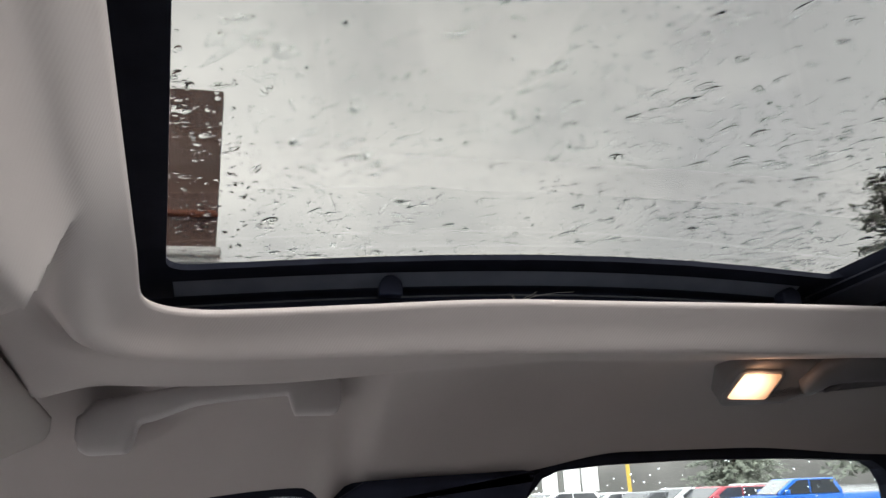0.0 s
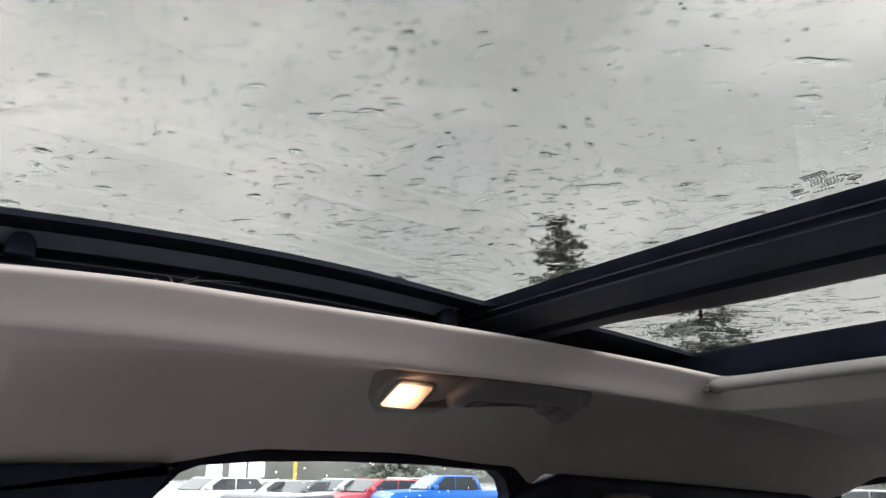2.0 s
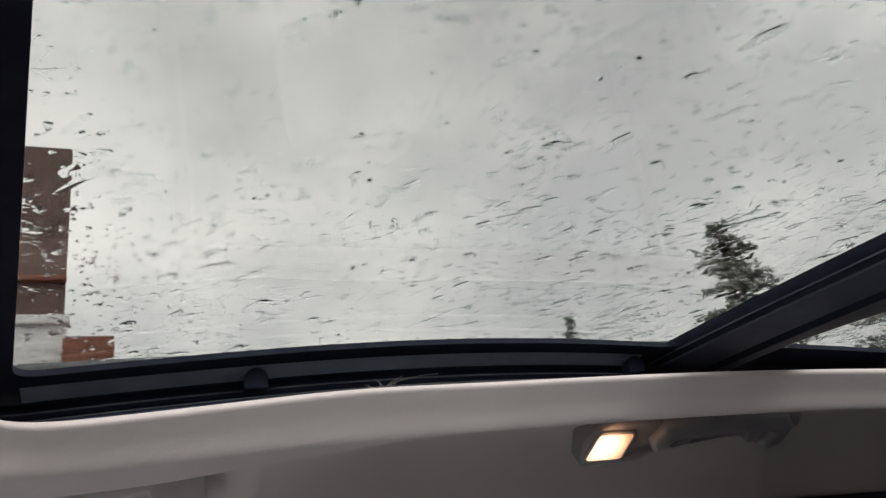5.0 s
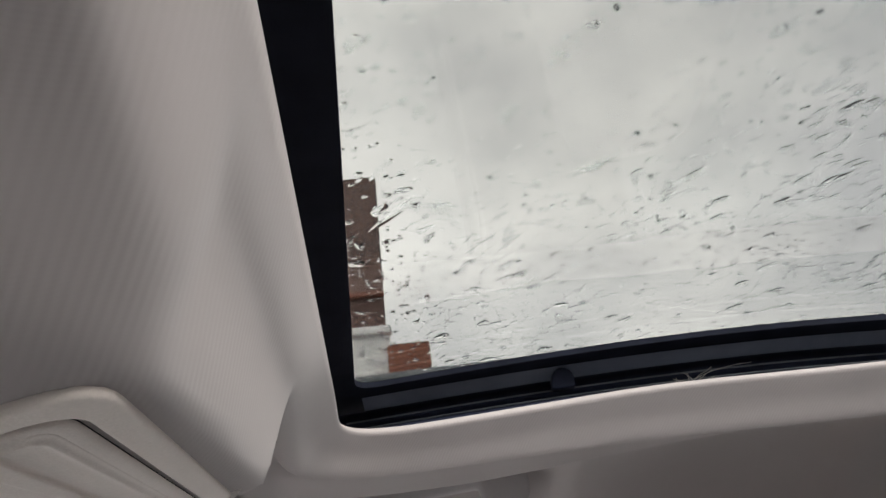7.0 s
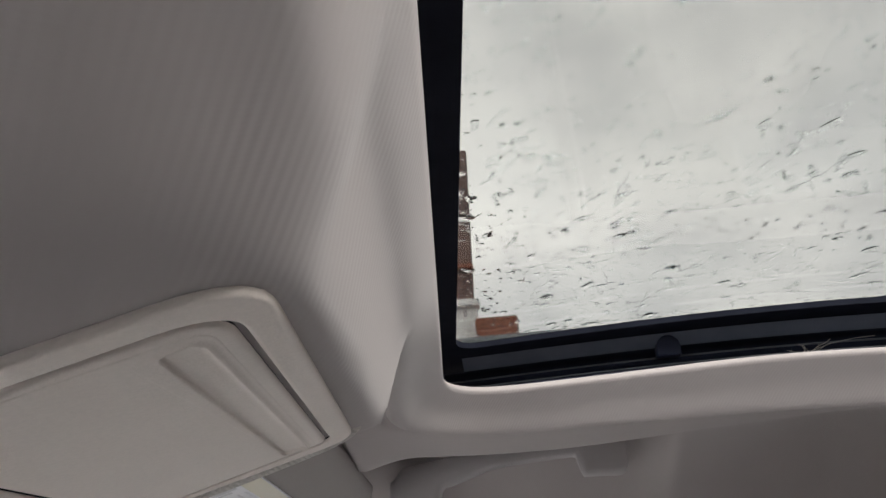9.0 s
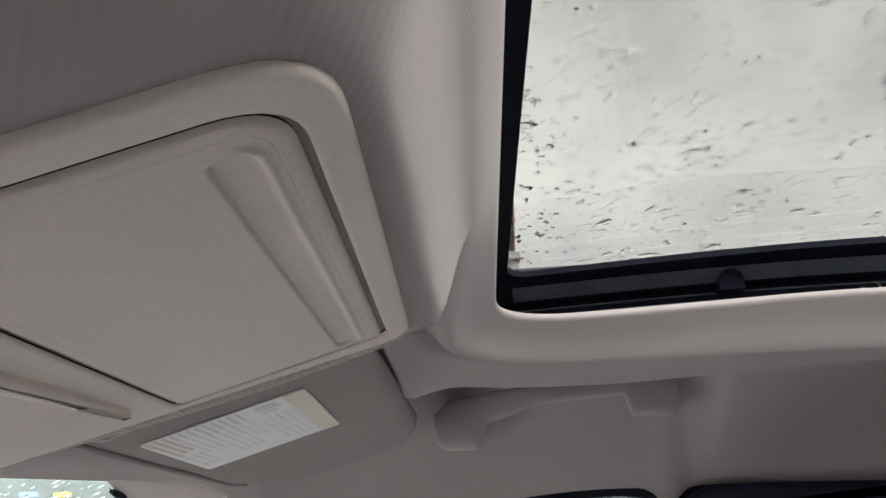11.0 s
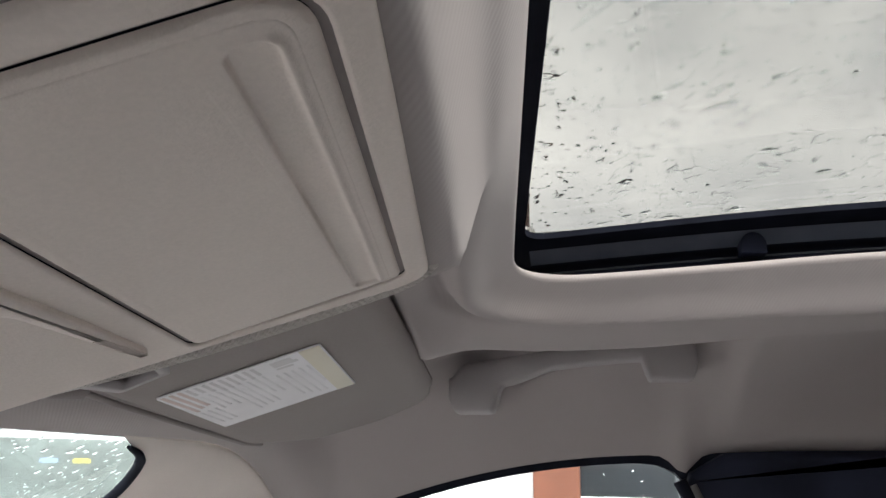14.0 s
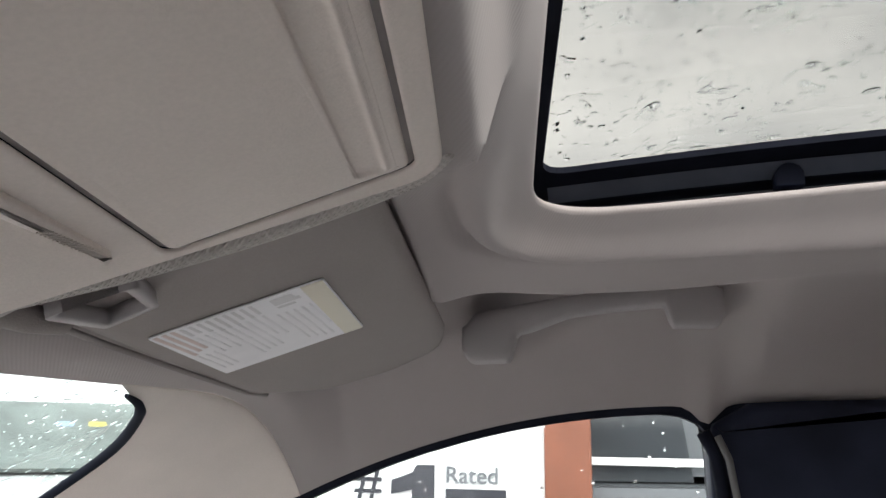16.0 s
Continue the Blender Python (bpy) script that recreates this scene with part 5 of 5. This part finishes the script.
# ---- rain on the roof glass and the side panes ----
def dome(verts, faces, cx, cy, cz, rx, ry, h, turn, seed, axis="z"):
    """One flattened drop: a flat foot and a low cap with an uneven rim."""
    r = random.Random(seed)
    n0 = len(verts)
    sides, rings = 9, 3
    lobes = [1 + r.uniform(-0.22, 0.22) for _ in range(sides)]
    ca, sa = math.cos(turn), math.sin(turn)
    pts = []
    for rho in (1.0, 0.8, 0.45):
        for i in range(sides):
            a = 2 * math.pi * i / sides
            u, v = rx * rho * lobes[i] * math.cos(a), ry * rho * lobes[i] * math.sin(a)
            pts.append((u * ca - v * sa, u * sa + v * ca, h * (1 - rho ** 2.4)))
    pts.append((0, 0, h))
    pts += pts[:sides]
    for u, v, w in pts:
        if axis == "z":
            x, y = cx + u, cy + v
            verts.append((x, y, glass_z(x, y) + 0.0042 + w))
        else:
            verts.append((cx + u, cy + w, cz + v))
    for k in range(rings - 1):
        for i in range(sides):
            j = (i + 1) % sides
            a, b = n0 + k * sides, n0 + (k + 1) * sides
            faces.append((a + i, a + j, b + j, b + i))
    top = n0 + rings * sides
    for i in range(sides):
        j = (i + 1) % sides
        faces.append((n0 + (rings - 1) * sides + i, n0 + (rings - 1) * sides + j, top))
    foot = list(range(top + 1, top + 1 + sides))
    if axis == "z":
        foot.reverse()
    else:
        for k in range(len(faces) - (rings - 1) * sides - sides, len(faces)):
            faces[k] = tuple(reversed(faces[k]))
    faces.append(tuple(foot))


def rain_sheet(name, verts, faces, label):
    me = bpy.data.meshes.new(name)
    me.from_pydata(verts, [], faces)
    me.materials.append(M_WATER)
    for p in me.polygons:
        p.use_smooth = True
    ob = new(name, me)
    ob.visible_shadow = False
    return tagged(ob, label, "rain drops", kind="stuff")


rng = random.Random(21)
verts, faces = [], []
count = 0
while count < 11000:
    x, y = rng.uniform(-0.01, 0.79), rng.uniform(-0.15, 0.505)
    if 0.50 < x < 0.63:
        continue
    big = rng.random()
    streaky = smooth(0.2, 0.6, x)
    r = 0.0006 + 0.0009 * rng.random() if big < 0.74 else (0.0012 + 0.0013 * rng.random() if big < 0.965 else 0.0028 + 0.0018 * rng.random())
    if rng.random() < 0.5 and noise.noise((x * 9, y * 9, 0.3)) < -0.05:
        continue
    long = 1 + (0.7 + 1.2 * streaky) * rng.random() ** 2
    dome(verts, faces, x, y, 0, r * long, r * rng.uniform(0.7, 1.0), r * ((rng.uniform(0.045, 0.105) if r < 0.0014 or rng.random() < 0.90 - 0.26 * smooth(0.08, 0.25, x) else rng.uniform(0.075, 0.14)) * (0.75 + 0.25 * smooth(0.1, 0.3, x)) * (1 - 0.4 * smooth(0.30, 0.44, x) * (x < 0.56)) + 0.07 * (1 - smooth(0.0, 0.07, x))), rng.uniform(-0.4, 0.4) - 0.85, count)
    count += 1
for k in range(50):                         # thin runs of water
    x, y = rng.uniform(0.02, 0.79), rng.uniform(-0.15, 0.50)
    if 0.49 < x < 0.64:
        continue
    r = rng.uniform(0.0015, 0.0035)
    dome(verts, faces, x, y, 0, r * rng.uniform(3, 7), r, r * rng.uniform(0.02, 0.05), rng.uniform(-0.3, 0.3) - 0.9, 9000 + k)
for k in range(90):                          # ripples on the rear pane
    x, y = rng.uniform(0.61, 0.79), rng.uniform(-0.15, 0.50)
    r = rng.uniform(0.0012, 0.0030)
    dome(verts, faces, x, y, 0, r * rng.uniform(2, 6), r, r * rng.uniform(0.08, 0.14), rng.uniform(-0.3, 0.3) - 1.0, 12000 + k)
rain_sheet("rain_drops_on_roof", verts, faces, "clear rain drops scattered over the roof panes")

verts, faces = [], []
for k in range(120):
    x, z = rng.uniform(0.30, 0.74), rng.uniform(1.24, 1.325)
    dome(verts, faces, x, YW + 0.0085, z, 0.0005 + 0.0011 * rng.random(), 0.0005 + 0.0012 * rng.random(), 0.0003, 0.0, k, "y")
for k in range(70):
    x, z = rng.uniform(-0.3, 0.12), rng.uniform(1.18, 1.30)
    dome(verts, faces, x, YW + 0.0085, z, 0.0008 + 0.0010 * rng.random(), 0.0008 + 0.0012 * rng.random(), 0.0005, 0.0, k, "y")
rain_sheet("rain_drops_on_side_panes", verts, faces, "small rain drops on the side windows")
verts, faces = [], []
for k in range(1700):
    x = rng.uniform(-0.60, -0.24)
    y = rng.uniform(0.15, 0.62)
    r = 0.0008 + 0.0016 * rng.random() ** 2
    n0, f0 = len(verts), len(faces)
    dome(verts, faces, 0, 0, 0, r, r, r * 0.13, 0, k, "y")
    for i in range(n0, len(verts)):
        u, w, v = verts[i]
        verts[i] = (x + u, y + v, screen_z(x + u) + 0.0115 + w)
    faces[f0:] = [tuple(reversed(f)) for f in faces[f0:]]
rain_sheet("rain_drops_on_windscreen", verts, faces, "rain drops on the windscreen")

# ---- maker's print on the front pane, as plain marks ----
M_PRINT = material("black_print", (0.12, 0.12, 0.125), rough=0.6)
stamp = new("pane_print")
stamp.parent = sunroof
tagged(stamp, "small black printed marks near the pane's rear edge")
def mark(name, x, y, w, h):
    bm = bmesh.new()
    box(bm, (x, y, -0.0016), (x + w, y + h, -0.0010))
    follow_roof(bm)
    part(name, bm, M_PRINT, stamp, smooth=False)


def print_row(x, start, end, tall=0.0006, longest=0.0017, gap=0.0007):
    """A line of unreadable writing: short dashes of uneven length."""
    yy = start
    while yy > end:
        ln = rng.uniform(0.0008, longest)
        mark("dash", x, yy - ln, tall, ln)
        yy -= ln + rng.uniform(0.6, 1.3) * gap


def ring_mark(x, y):
    bm = bmesh.new()
    turns = [2 * math.pi * k / 20 for k in range(20)]
    outer = [(x + 0.0021 * math.cos(a), y + 0.0038 * math.sin(a)) for a in turns]
    inner = [(x + 0.0016 * math.cos(a), y + 0.0034 * math.sin(a)) for a in turns]
    frame_ring(bm, outer, inner, -0.0016, -0.0010)
    follow_roof(bm)
    part("ring_mark", bm, M_PRINT, stamp, smooth=False)
    print_row(x - 0.0006, y + 0.002, y - 0.0014, 0.0009, 0.0008, 0.0008)


rng = random.Random(9)
for x, start, end in ((0.4555, 0.1945, 0.1835), (0.4600, 0.1960, 0.1815), (0.4630, 0.1945, 0.1870), (0.4660, 0.1962, 0.1775), (0.4688, 0.1975, 0.1825), (0.4716, 0.1925, 0.1822), (0.4742, 0.1950, 0.1835), (0.4752, 0.2110, 0.2020)):
    print_row(x, start, end)
for k in range(6):
    mark("dot", 0.4784, 0.2000 - 0.0020 * k, 0.0010, 0.0009)
for x in (0.4541, 0.4576):                   # thin frame round the top line
    mark("rule", x, 0.1825, 0.0004, 0.0132)
for y in (0.1825, 0.1954):
    mark("rule", 0.4545, y, 0.0031, 0.0003)
ring_mark(0.4704, 0.2057)
ring_mark(0.4745, 0.1770)

# ---- tuft of hair and dust caught on the rail ----
tuft = thing("dust_tuft", "tuft of pale hair and dust caught on the rail", "dust")
M_HAIR = material("pale_hair", (0.42, 0.39, 0.36), rough=0.7)
rng = random.Random(6)
for k in range(14):
    bm = bmesh.new()
    x, y, z = 0.232 + rng.uniform(-0.008, 0.008), 0.502, glass_z(0.232, 0.5) - 0.0265
    pts = [(x, y, z - 0.004)]
    dx, dz = rng.uniform(-0.004, 0.004), rng.uniform(-0.0005, 0.003)
    for q in range(4):
        pts.append((pts[-1][0] + dx + rng.uniform(-0.002, 0.002), y - 0.001 * q, pts[-1][2] + dz * rng.uniform(0.2, 1.2)))
    tube(bm, pts, 0.0002, 4)
    part("strand", bm, M_HAIR, tuft)
bm = bmesh.new()
tube(bm, [(0.232, 0.502, glass_z(0.23, 0.5) - 0.0275), (0.245, 0.503, glass_z(0.23, 0.5) - 0.0230), (0.262, 0.504, glass_z(0.23, 0.5) - 0.0200), (0.276, 0.505, glass_z(0.23, 0.5) - 0.0190)], 0.0002, 5)
part("long_strand", bm, M_HAIR, tuft)
